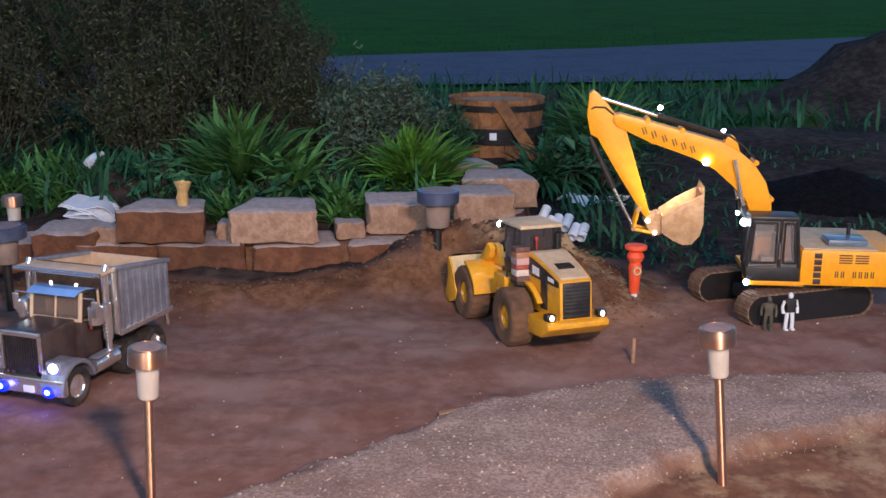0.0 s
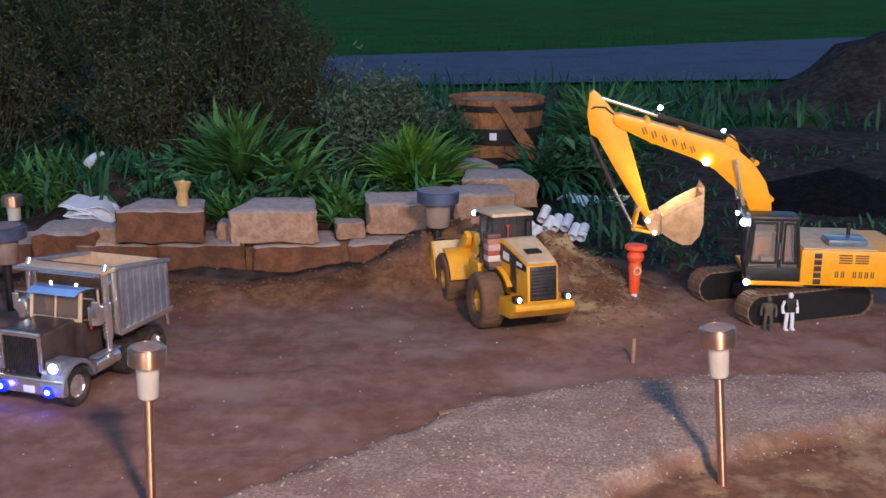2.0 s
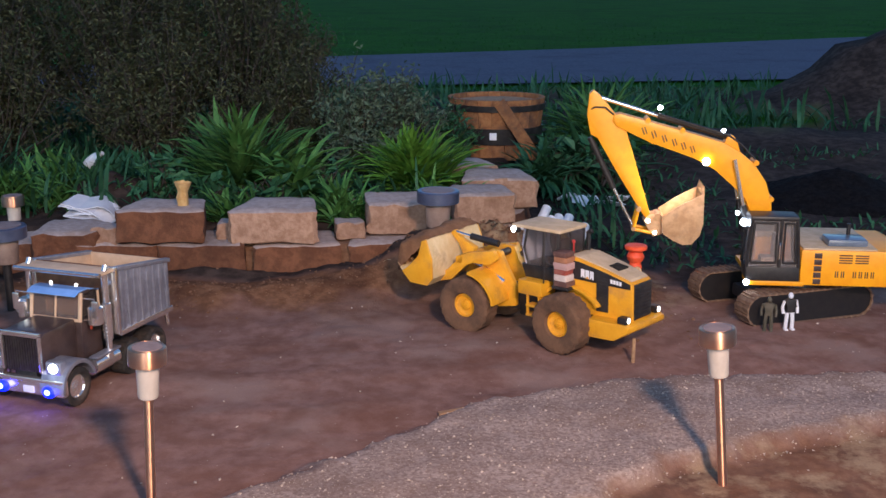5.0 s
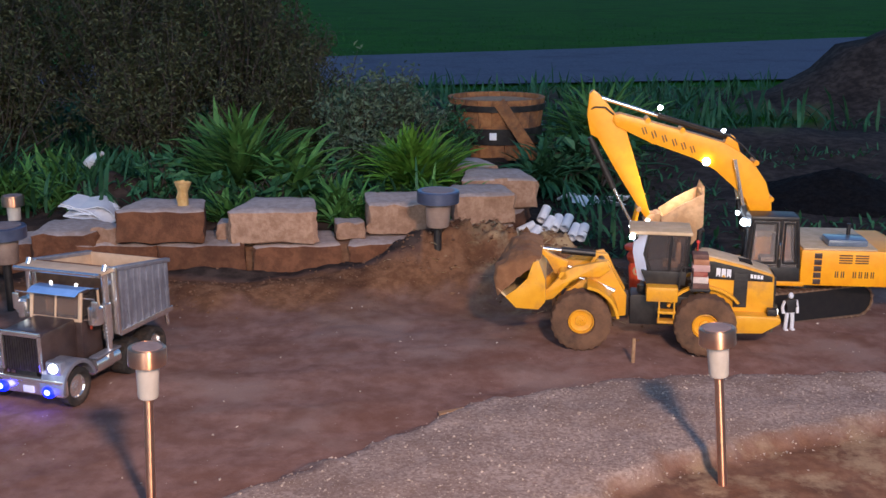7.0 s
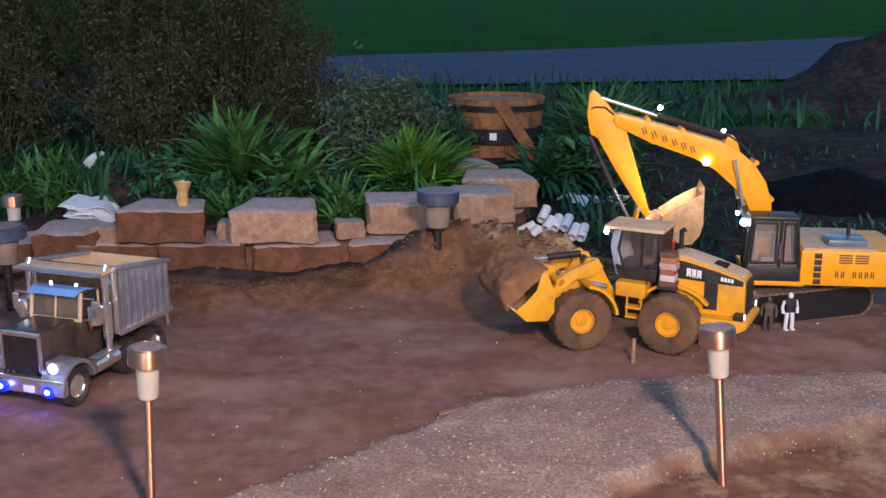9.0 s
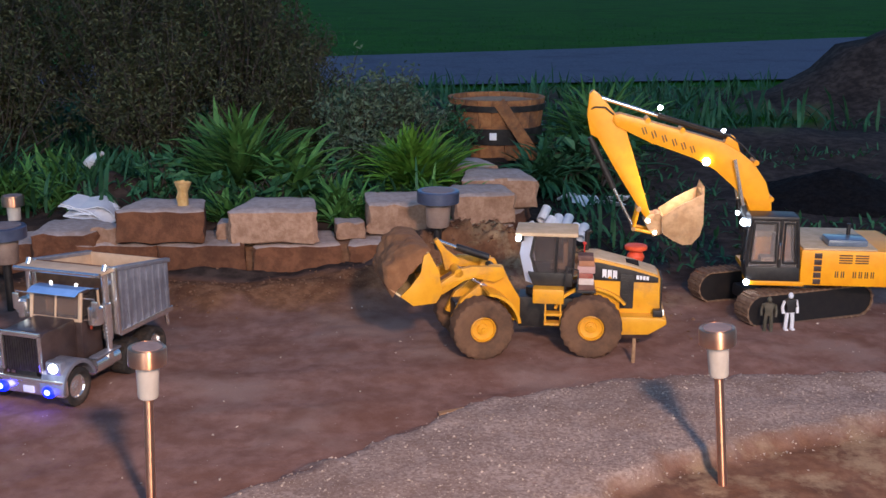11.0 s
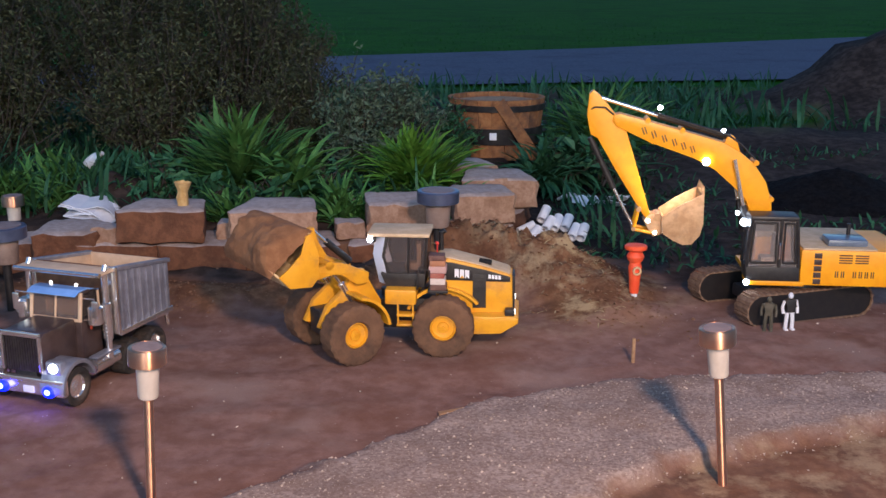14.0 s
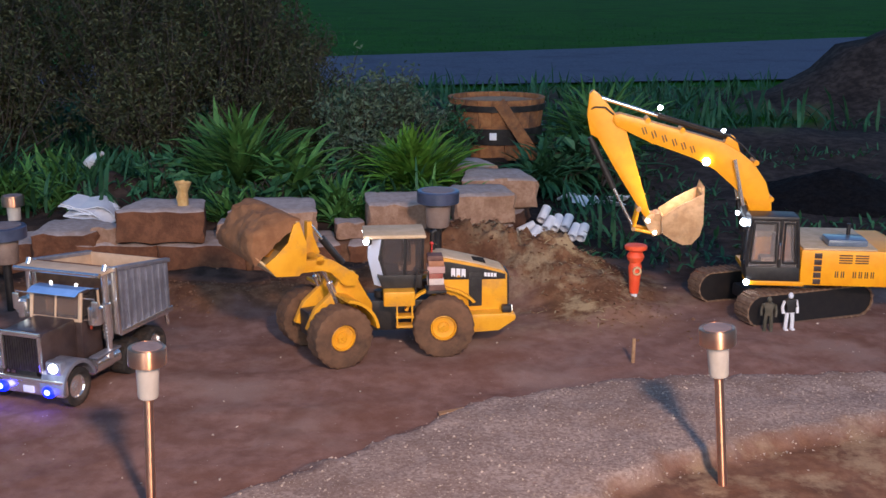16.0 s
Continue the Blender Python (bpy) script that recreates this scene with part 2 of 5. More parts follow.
def height(x, y):
    z = 0.006 * fbm(x, y, 5) + 0.0016 * fbm(x, y, 22)
    if y < 2.0:
        z += 0.0022 * math.sin(38 * (y - 1.7 - 0.12 * x)) * ease(1.98, 1.9, y) * ease(1.55, 1.7, y)
    if -1.2 < x < 2.6 and 0.2 < y < 2.3:
        d, _, side = seg_near(x, y, BANK)
        d = -d if side > 0 else d
        k = ease(-0.025, 0.022, d + 0.02 * fbm(x, y, 16))
        e, _, s2 = seg_near(x, y, DIP)
        e = e if s2 > 0 else -e
        k *= 0.05 + 0.95 * ease(-0.022, 0.012, e + 0.025 * fbm(x, y, 12))
        z += 0.026 * k * ease(0.3, 0.9, y) * ease(2.5, 1.7, x)
    d, hgt, _ = seg_near(x, y, PILE)
    if d < 0.4:
        r = d * (1 + 0.25 * fbm(x, y, 9))
        z += hgt * math.exp(-(r / 0.115) ** 2) * (1 + 0.42 * fbm(x, 0.6 * y, 11) + 0.26 * fbm(x, y, 30)) + 0.25 * hgt * math.exp(-(r / 0.26) ** 2)
    z -= 0.020 * math.exp(-((x - 0.10) / 0.15) ** 2 - ((y - 2.33) / 0.10) ** 2)
    d, hgt, _ = seg_near(x, y, LIP)
    if d < 0.3:
        z += hgt * math.exp(-(d / 0.085) ** 2) * (1 + 0.3 * fbm(x, y, 10))
    if -1.5 < x < 0.05:
        z += 0.022 * math.exp(-((y - 2.555) / 0.05) ** 2) * (0.8 + 1.1 * fbm(x, y, 6)) * ease(0.05, -0.1, x)
    # the planted bed stands behind the wall
    d, _, side = seg_near(x, y, WALLLINE)
    if side > 0 and d > 0.04:
        z += 0.10 * ease(0.04, 0.12, d) * ease(6.5, 4.0, y)
    # spoil heaps beyond
    for cx, cy, rx, ry, hh in ((2.75, 6.2, 0.75, 0.55, 0.55), (1.5, 4.6, 0.9, 0.5, 0.10), (-0.98, 3.02, 0.17, 0.10, 0.09)):
        q = ((x - cx) / rx) ** 2 + ((y - cy) / ry) ** 2
        if q < 9:
            z += hh * math.exp(-q) * (1 + 0.25 * fbm(x, y, 6))
    z -= 0.10 * ease(5.0, 8.0, y) 
    if y > 14:
        z += 0.012 * (y - 14) if y < 60 else 0.55
    return z


def spaced(dense0, dense1, step, far0, far1, growth=1.22):
    mid = list(np.arange(dense0, dense1 + step / 2, step))
    out, s = [], step
    v = dense1
    while v < far1:
        s *= growth
        v += s
        out.append(min(v, far1))
    low, s, v = [], step, dense0
    while v > far0:
        s *= growth
        v -= s
        low.append(max(v, far0))
    return low[::-1] + mid + out


XS = spaced(-1.15, 1.25, 0.0105, -400, 400, 1.14)
YS = spaced(1.15, 2.8, 0.0105, -200, 600, 1.09)
verts = [(x, y, height(x, y)) for y in YS for x in XS]
nx = len(XS)
faces = [(j * nx + i, j * nx + i + 1, (j + 1) * nx + i + 1, (j + 1) * nx + i) for j in range(len(YS) - 1) for i in range(nx - 1)]
ground = raw("ground", verts, faces, SOIL, smooth=True)
tagged(ground, "packed brown soil of a model building yard, rutted and sandy", "ground", kind="structure")


def cover(x, y):
    """How much gravel, loose soil, dark ground (soil, and painted wall-foot shade) and lawn lies at a place."""
    gr = hp = dk = lw = 0.0
    if 0.2 < y < 2.3 and -1.2 < x < 2.6:
        d, _, side = seg_near(x, y, BANK)
        d = -d if side > 0 else d
        e, _, s2 = seg_near(x, y, DIP)
        e = e if s2 > 0 else -e
        gr = ease(-0.02, 0.015, d + 0.035 * fbm(x, y, 16)) * ease(-0.025, 0.02, e + 0.035 * fbm(x, y, 12))
        hp = ease(0.02, -0.03, e + 0.04 * fbm(x, y, 12)) * ease(-0.02, 0.02, d) * 0.75
        fade = ease(0.3, 0.9, y) * ease(2.5, 1.7, x)
        gr, hp = gr * fade, hp * fade
    if y < 4.5:
        d, hgt, _ = seg_near(x, y, PILE)
        d2, _, _ = seg_near(x, y, LIP)
        hp = max(hp, ease(0.26, 0.12, d + 0.08 * fbm(x, y, 11)) * ease(0.0, 0.02, hgt), ease(0.16, 0.06, d2 + 0.06 * fbm(x, y, 14)))
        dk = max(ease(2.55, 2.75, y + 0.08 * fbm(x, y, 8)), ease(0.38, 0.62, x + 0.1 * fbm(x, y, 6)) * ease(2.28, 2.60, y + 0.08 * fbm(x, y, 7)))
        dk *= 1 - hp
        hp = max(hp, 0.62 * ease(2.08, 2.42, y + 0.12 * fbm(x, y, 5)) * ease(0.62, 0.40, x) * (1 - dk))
        # wall foot: its band of shade, painted as dark ground
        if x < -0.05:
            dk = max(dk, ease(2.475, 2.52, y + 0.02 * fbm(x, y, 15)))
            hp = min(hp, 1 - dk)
    else:
        far = 8.6
        dk = 1 - ease(far - 0.5, far, y + 0.4 * fbm(x, y, 1.2))
        if ((x - 2.75) / 1.3) ** 2 + ((y - 6.2) / 1.0) ** 2 < 1.6:
            dk = 1.0
        lw = 1 - dk
    if x > 0.9 and 4.6 < y < 7.0 and ((x - 2.75) / 1.1) ** 2 + ((y - 6.2) / 0.9) ** 2 > 1:
        k = ease(0.2, 0.55, math.exp(-((y - 5.75) / 0.42) ** 2) + 0.3 * fbm(x, y, 2.2))
        lw, dk = max(lw, k), min(dk, 1 - k)
    return gr, hp, dk, lw


att = ground.data.attributes.new("cover", 'FLOAT_COLOR', 'POINT')
flat = np.array([cover(v[0], v[1]) for v in verts], dtype=np.float32)
att.data.foreach_set("color", flat.ravel())


def ground_material():
    mat = bpy.data.materials.new("yard_ground")
    mat.use_nodes = True
    nt = mat.node_tree
    b = nt.nodes["Principled BSDF"]
    b.inputs["Specular IOR Level"].default_value = 0.04
    at = nt.nodes.new("ShaderNodeAttribute")
    at.attribute_name = "cover"
    sep = nt.nodes.new("ShaderNodeSeparateColor")
    nt.links.new(at.outputs["Color"], sep.inputs[0])

    def tone(c1, c2, scale, c3, scale3, lo, hi):
        f, _ = noise_fac(nt, scale)
        g2, _ = noise_fac(nt, scale3, lo, hi, 6.0, 0.7)
        return ramp_mix(nt, g2, ramp_mix(nt, f, c1, c2), c3)

    col = tone((0.217, 0.124, 0.099), (0.272, 0.167, 0.141), 30, (0.168, 0.086, 0.062), 4.0, 0.48, 0.72)
    wet, _ = noise_fac(nt, 3.1, 0.50, 0.62, 5.0, 0.62)
    col = ramp_mix(nt, wet, col, (0.285, 0.196, 0.168))
    stain, _ = noise_fac(nt, 6.0, 0.58, 0.74, 3.0, 0.55)
    col = ramp_mix(nt, stain, col, (0.165, 0.088, 0.064))
    grit, _ = noise_fac(nt, 260, 0.63, 0.70, 2.0)
    gcol = tone((0.24, 0.18, 0.155), (0.39, 0.315, 0.28), 150, (0.20, 0.14, 0.115), 7, 0.45, 0.7)
    gcol = ramp_mix(nt, grit, gcol, (0.47, 0.40, 0.35))
    hcol = tone((0.150, 0.074, 0.040), (0.220, 0.118, 0.066), 45, (0.090, 0.044, 0.026), 9, 0.45, 0.65)
    crust, _ = noise_fac(nt, 11, 0.48, 0.62, 5.0, 0.72)
    where = nt.nodes.new("ShaderNodeSeparateXYZ")
    nt.links.new(nt.nodes.new("ShaderNodeTexCoord").outputs["Object"], where.inputs[0])
    pale = nt.nodes.new("ShaderNodeMapRange")
    pale.inputs["From Min"].default_value, pale.inputs["From Max"].default_value = 0.02, 0.16
    nt.links.new(where.outputs["X"], pale.inputs["Value"])
    dry = nt.nodes.new("ShaderNodeMath")
    dry.operation = 'MULTIPLY'
    nt.links.new(crust, dry.inputs[0])
    nt.links.new(pale.outputs[0], dry.inputs[1])
    hcol = ramp_mix(nt, dry.outputs[0], hcol, (0.34, 0.25, 0.150))
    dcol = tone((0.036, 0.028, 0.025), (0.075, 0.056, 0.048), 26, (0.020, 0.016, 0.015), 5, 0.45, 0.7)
    lcol = tone((0.015, 0.076, 0.002), (0.024, 0.105, 0.004), 8, (0.010, 0.050, 0.003), 0.7, 0.45, 0.7)
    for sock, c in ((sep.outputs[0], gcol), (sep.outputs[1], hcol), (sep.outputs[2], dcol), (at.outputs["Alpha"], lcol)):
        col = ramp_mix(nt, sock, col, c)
    nt.links.new(col, b.inputs["Base Color"])
    b.inputs["Roughness"].default_value = 0.85
    _, fine = noise_fac(nt, 190, detail=4.0)
    _, broad = noise_fac(nt, 34, detail=5.0)
    b1, b2_ = nt.nodes.new("ShaderNodeBump"), nt.nodes.new("ShaderNodeBump")
    b1.inputs["Strength"].default_value, b1.inputs["Distance"].default_value = 0.5, 0.0025
    b2_.inputs["Strength"].default_value, b2_.inputs["Distance"].default_value = 0.22, 0.007
    nt.links.new(fine, b1.inputs["Height"])
    nt.links.new(broad, b2_.inputs["Height"])
    nt.links.new(b2_.outputs[0], b1.inputs["Normal"])
    nt.links.new(b1.outputs[0], b.inputs["Normal"])
    return mat


ground.data.materials[0] = ground_material()

# the paved path beyond the bed
rv, rf = [], []
for i in range(60):
    x = -40 + i * 80 / 59
    near, far = 8.8 + 0.17 * x, max(13.0 + 0.53 * x, 10.2 + 0.17 * x)
    for y in (near + 0.05 * fbm(x, 0, 1), near + 0.2, far - 0.25, far + 0.1 * fbm(x, 5, 1)):
        rv.append((x, y, height(x, y) + 0.02))
for i in range(59):
    for j in range(3):
        a = i * 4 + j
        rf.append((a, a + 4, a + 5, a + 1))
road = raw("road", rv, rf, ASPHALT)
tagged(road, "grey asphalt path between dark planting and lawn", "path", kind="structure")

# ---- wheel loader ----
RW = 0.0625
AXLE, NOSE = 0.128, 0.123  # from the steering joint back to the rear axle and on to the front one


def wheel(parent, name, radius, width, outer, hub_r, lugs, tyre_mat, rim_mat, rim_label):
    """An axle-centred wheel: a tyre with tread lugs and a dished rim whose face looks along y = outer."""
    w = new(name)
    w.empty_display_size = 0.02
    w.parent = parent
    bm = bmesh.new()
    t = pose(0, 0, 0, 90, 0, 0)
    h = width / 2
    prof = [(hub_r, -0.55), (hub_r * 1.12, -0.86), (radius * 0.72, -1.0), (radius * 0.90, -0.95), (radius * 0.975, -0.80), (radius * 0.985, -0.1), (radius * 0.985, 0.1),
            (radius * 0.975, 0.80), (radius * 0.90, 0.95), (radius * 0.72, 1.0), (hub_r * 1.12, 0.86), (hub_r, 0.55)]
    seg = lugs * 4
    rings = []
    for k, (r, y) in enumerate(prof):
        ring = []
        for i in range(seg):
            a = 2 * math.pi * i / seg
            rr = r
            if r > radius * 0.96:
                rr = r + radius * 0.012 if (i + (2 if y > 0 else 0)) % 4 < 2 else r - radius * 0.022
            ring.append(bm.verts.new((rr * math.cos(a), y * h, rr * math.sin(a))))
        rings.append(ring)
    for a_, b_ in zip(rings, rings[1:]):
        for i in range(seg):
            bm.faces.new((a_[i], a_[(i + 1) % seg], b_[(i + 1) % seg], b_[i]))
    part("tyre", bm, tyre_mat, w, "dusty brown rubber tyre with lugged tread")
    bm = bmesh.new()
    o = 1 if outer > 0 else -1
    lathe(bm, [(hub_r * 1.02, -h * 0.5), (hub_r * 1.02, h * 0.62), (hub_r * 0.94, h * 0.66), (hub_r * 0.86, h * 0.40), (hub_r * 0.46, h * 0.34), (hub_r * 0.42, h * 0.52),
               (hub_r * 0.16, h * 0.55), (hub_r * 0.14, h * 0.66), (0, h * 0.66)], 28, pose(0, 0, 0, -90 * o, 0, 0))
    for i in range(8):
        a = 2 * math.pi * i / 8
        c = Vector((math.cos(a) * hub_r * 0.30, o * h * 0.52, math.sin(a) * hub_r * 0.30))
        rod(bm, c, c + Vector((0, o * h * 0.08, 0)), hub_r * 0.05, seg=6)
    part("rim", bm, rim_mat, w, rim_label)
    return w


loader = empty("wheel_loader", pose(0.18, 2.166, 0, 0, 0, 102.5), "yellow articulated wheel loader model with a soil-filled bucket, dusty from work", "wheel loader")
bm = bmesh.new()
prism(bm, [(-0.082, 0.078), (-0.082, 0.206), (-0.110, 0.208), (-0.175, 0.200), (-0.225, 0.188), (-0.236, 0.180), (-0.238, 0.078)], -0.060, 0.060, 0.006)
engine_hood = part("engine_hood", bm, YELLOW, loader)
bm = bmesh.new()
prism(bm, [(-0.086, 0.2065), (-0.110, 0.2105), (-0.176, 0.2025), (-0.226, 0.1905), (-0.232, 0.1850), (-0.110, 0.2020), (-0.086, 0.2020)], -0.052, 0.052, 0.0015)
part("hood_top", bm, CREAM, loader, "dusty pale hood top")
bm = bmesh.new()
box(bm, -0.190, -0.150, -0.028, 0.028, 0.196, 0.2065, 0.002, pose(0, 0, 0, 0, -1, 0))
part("hood_intake", bm, surface("matt_black_screen", (0.02, 0.02, 0.02), (0.04, 0.035, 0.03), 90, 0.95, spec=0.1), loader, "black intake screen")
for s in (1, -1):
    bm = bmesh.new()
    prism(bm, [(-0.088, 0.156), (-0.088, 0.199), (-0.115, 0.2005), (-0.180, 0.192), (-0.232, 0.1790), (-0.232, 0.164), (-0.180, 0.160)], s * 0.0590, s * 0.0625, 0.0008)
    part("hood_band", bm, BLACK, loader, "black band along the hood")
    bm = bmesh.new()
    for i in range(3):
        x = -0.120 - i * 0.0105
        prism(bm, [(x - 0.0085, 0.1650), (x - 0.0060, 0.1650), (x - 0.0050, 0.1690), (x - 0.0030, 0.1690), (x - 0.0020, 0.1650), (x, 0.1650), (x, 0.1860), (x - 0.0085, 0.1860)], s * 0.0622, s * 0.0636)
    part("white_mark", bm, WHITE, loader, "white lettering shapes")
    bm = bmesh.new()
    prism(bm, [(-0.1310, 0.1645), (-0.1395, 0.1645), (-0.1352, 0.1710)], s * 0.0634, s * 0.0642)
    part("yellow_mark", bm, YELLOW, loader, "small yellow triangle")
    bm = bmesh.new()
    for i in range(4):
        x = -0.188 - i * 0.0066
        box(bm, x - 0.0052, x, s * 0.0622, s * 0.0634, 0.1690, 0.1800)
    part("number_mark", bm, WHITE, loader, "small pale model marking")
    bm = bmesh.new()
    box(bm, -0.1835, -0.1565, s * 0.0595, s * 0.0635, 0.090, 0.178, 0.001)
    for i in range(9):
        box(bm, -0.181, -0.159, s * 0.0630, s * 0.0642, 0.094 + i * 0.0090, 0.0985 + i * 0.0090)
    part("side_vent", bm, BLACK, loader, "black louvred side vent")
    # arch over the rear wheel
    bm = bmesh.new()
    n_ = 16
    prof = [(-0.119 + math.cos(math.radians(a)) * 0.074, RW + math.sin(math.radians(a)) * 0.074) for a in np.linspace(20, 150, n_)]
    prof += [(-0.119 + math.cos(math.radians(a)) * 0.080, RW + math.sin(math.radians(a)) * 0.080) for a in np.linspace(150, 20, n_)]
    prism(bm, prof, s * 0.050, s * 0.0632, 0.0)
    part("rear_mudguard", bm, YELLOW, loader)
    bm = bmesh.new()
    box(bm, -0.045, 0.018, s * 0.030, s * 0.084, 0.104, 0.138, 0.004)
    part("deck", bm, YELLOW, loader)
    bm = bmesh.new()
    for z in (0.060, 0.080):
        box(bm, -0.042, -0.006, s * 0.062, s * 0.088, z, z + 0.005, 0.001)
    for x in (-0.040, -0.010):
        box(bm, x, x + 0.003, s * 0.080, s * 0.086, 0.060, 0.106)
    part("steps", bm, YELLOW, loader)
    bm = bmesh.new()
    box(bm, -0.242, -0.222, s * 0.056, s * 0.079, 0.081, 0.095, 0.003)
    part("lamp_pod", bm, BLACK, loader)
    bm = bmesh.new()
    rod(bm, (-0.2410, s * 0.067, 0.0885), (-0.2435, s * 0.067, 0.0885), 0.0060, seg=12)
    part("rear_lamp", bm, REARLED, loader, "small lit rear lamp")
    bm = bmesh.new()
    pipe(bm, [(-0.072, s * 0.082, 0.138), (-0.072, s * 0.082, 0.185), (-0.050, s * 0.082, 0.190), (-0.046, s * 0.082, 0.138)], 0.0016, 6)
    part("grab_rail", bm, BLACK, loader)
bm = bmesh.new()
box(bm, -0.2405, -0.2360, -0.050, 0.050, 0.083, 0.178, 0.002)
grille = part("rear_grille", bm, BLACK, loader, "black slatted radiator grille")
for i in range(9):
    bm = bmesh.new()
    box(bm, -0.2415, -0.2400, -0.047, 0.047, 0.086 + i * 0.0098, 0.0910 + i * 0.0098, 0.0005)
    part("slat", bm, BLACK, grille)
bm = bmesh.new()
prism(bm, [(-0.150, 0.042), (-0.150, 0.081), (-0.238, 0.081), (-0.250, 0.077), (-0.250, 0.066), (-0.215, 0.044)], -0.082, 0.082, 0.005)
part("counterweight", bm, YELLOW, loader)
bm = bmesh.new()
box(bm, -0.200, 0.030, -0.034, 0.034, 0.040, 0.104, 0.004)
rod(bm, (-0.119, -0.07, RW), (-0.119, 0.07, RW), 0.016)
rod(bm, (0.004, 0, 0.045), (0.004, 0, 0.12), 0.012)
part("chassis", bm, BLACK, loader)
# cab
bm = bmesh.new()
prism(bm, [(0.018, 0.136), (0.030, 0.168), (-0.062, 0.168), (-0.060, 0.136)], -0.054, 0.054, 0.003)
part("cab_base", bm, BLACK, loader)
# pale tint stands for lamp and sky light caught by the glass
PALE = glassy("glare_tinted_screen", (0.70, 0.78, 0.95), 0.28, 0.10)
for s in (1, -1):
    for a, b, ya, yb in (((0.012, 0.166), (0.024, 0.205), 0.050, 0.050), ((0.024, 0.205), (0.016, 0.254), 0.050, 0.049), ((-0.026, 0.166), (-0.028, 0.254), 0.051, 0.049), ((-0.060, 0.166), (-0.064, 0.254), 0.051, 0.049)):
        bm = bmesh.new()
        rod(bm, (a[0], s * ya, a[1]), (b[0], s * yb, b[1]), 0.0030, seg=6)
        part("cab_post", bm, BLACK, loader)
    bm = bmesh.new()
    prism(bm, [(0.012, 0.168), (0.024, 0.205), (0.016, 0.252), (-0.062, 0.252), (-0.060, 0.168)], s * 0.0490, s * 0.0500)
    g_ = part("side_window", bm, GLASS, loader, "dark side glass")
    g_.visible_shadow = False
    bm = bmesh.new()
    pts = [((0.013, 0.050), (0.034, 0.026), 0.140), ((0.025, 0.050), (0.047, 0.026), 0.205), ((0.017, 0.050), (0.040, 0.026), 0.253)]
    for (a0, b0, z0), (a1, b1, z1) in zip(pts, pts[1:]):
        bm.faces.new([bm.verts.new((x, s * y, z)) for (x, y), z in ((a0, z0), (b0, z0), (b1, z1), (a1, z1))])
    bmesh.ops.remove_doubles(bm, verts=bm.verts, dist=0.0005)
    bmesh.ops.solidify(bm, geom=bm.faces[:], thickness=0.0012)
    part("corner_window", bm, PALE, loader, "corner pane, caught lamp light put into its pale colour")
bm = bmesh.new()
prism(bm, [(0.0340, 0.140), (0.0470, 0.205), (0.0400, 0.252), (0.0390, 0.252), (0.0460, 0.205), (0.0330, 0.140)], -0.026, 0.026)
part("windscreen", bm, PALE, loader, "front glass, caught lamp light put into its pale colour")
bm = bmesh.new()
box(bm, -0.0640, -0.0628, -0.048, 0.048, 0.170, 0.252)
part("rear_window", bm, GLASS, loader, "dark rear glass")
bm = bmesh.new()
box(bm, -0.070, 0.056, -0.054, 0.054, 0.250, 0.259, 0.004)
part("cab_roof", bm, CREAM, loader, "dusty cream cab roof")
bm = bmesh.new()
box(bm, -0.045, -0.015, -0.018, 0.018, 0.166, 0.182, 0.004)
box(bm, -0.050, -0.040, -0.018, 0.018, 0.175, 0.228, 0.004)
part("seat", bm, WOOD, loader, "brown driver seat")
for s in (1, -1):
    bm = bmesh.new()
    lathe(bm, [(0.0, -0.004), (0.005, -0.004), (0.0078, 0.001), (0.0078, 0.006), (0.0, 0.006)], 14, pose(0.0425, s * 0.048, 0.2440, 0, 90, 0))
    housing = part("lamp_housing", bm, BLACK, loader)
    bm = bmesh.new()
    ball(bm, (0.0500, s * 0.0535, 0.2450), 0.0060, 0.0074, 0.0068)
    part("roof_lamp", bm, LED, loader, "bright white roof lamp")
bm = bmesh.new()
rod(bm, (-0.088, -0.03, 0.205), (-0.088, -0.03, 0.250), 0.005)
rod(bm, (-0.088, -0.03, 0.248), (-0.096, -0.03, 0.256), 0.005)
part("exhaust", bm, BLACK, loader)
bm = bmesh.new()
rod(bm, (-0.083, 0.02, 0.206), (-0.083, 0.02, 0.232), 0.0016, seg=6)
ball(bm, (-0.083, 0.02, 0.234), 0.0042)
part("beacon", bm, surface("red_beacon", (0.5, 0.03, 0.03), (0.6, 0.05, 0.04), 40, 0.3), loader, "small red beacon")
CRATE = [surface("crate_" + n_, c, tuple(v * 1.25 for v in c), 60, 0.6, dust=(0.3, 0.2, 0.15), dust_scale=30) for n_, c in
         (("brown", (0.12, 0.06, 0.05)), ("cream", (0.60, 0.52, 0.48)), ("red", (0.30, 0.07, 0.05)), ("rose", (0.50, 0.32, 0.30)), ("rust", (0.36, 0.16, 0.08)))]
z = 0.138
for i, hh in enumerate((0.013, 0.015, 0.012, 0.016, 0.013, 0.012)):
    bm = bmesh.new()
    box(bm, -0.105 + 0.002 * (i % 3), -0.072 + 0.002 * (i % 2), 0.050 + 0.002 * (i % 2), 0.083, z, z + hh, 0.002)
    part("box", bm, CRATE[i % 5], loader, "small stacked coloured box on the deck")
    z += hh
bm = bmesh.new()
box(bm, -0.108, -0.068, 0.040, 0.084, 0.131, 0.138, 0.001)
part("shelf", bm, BLACK, loader)

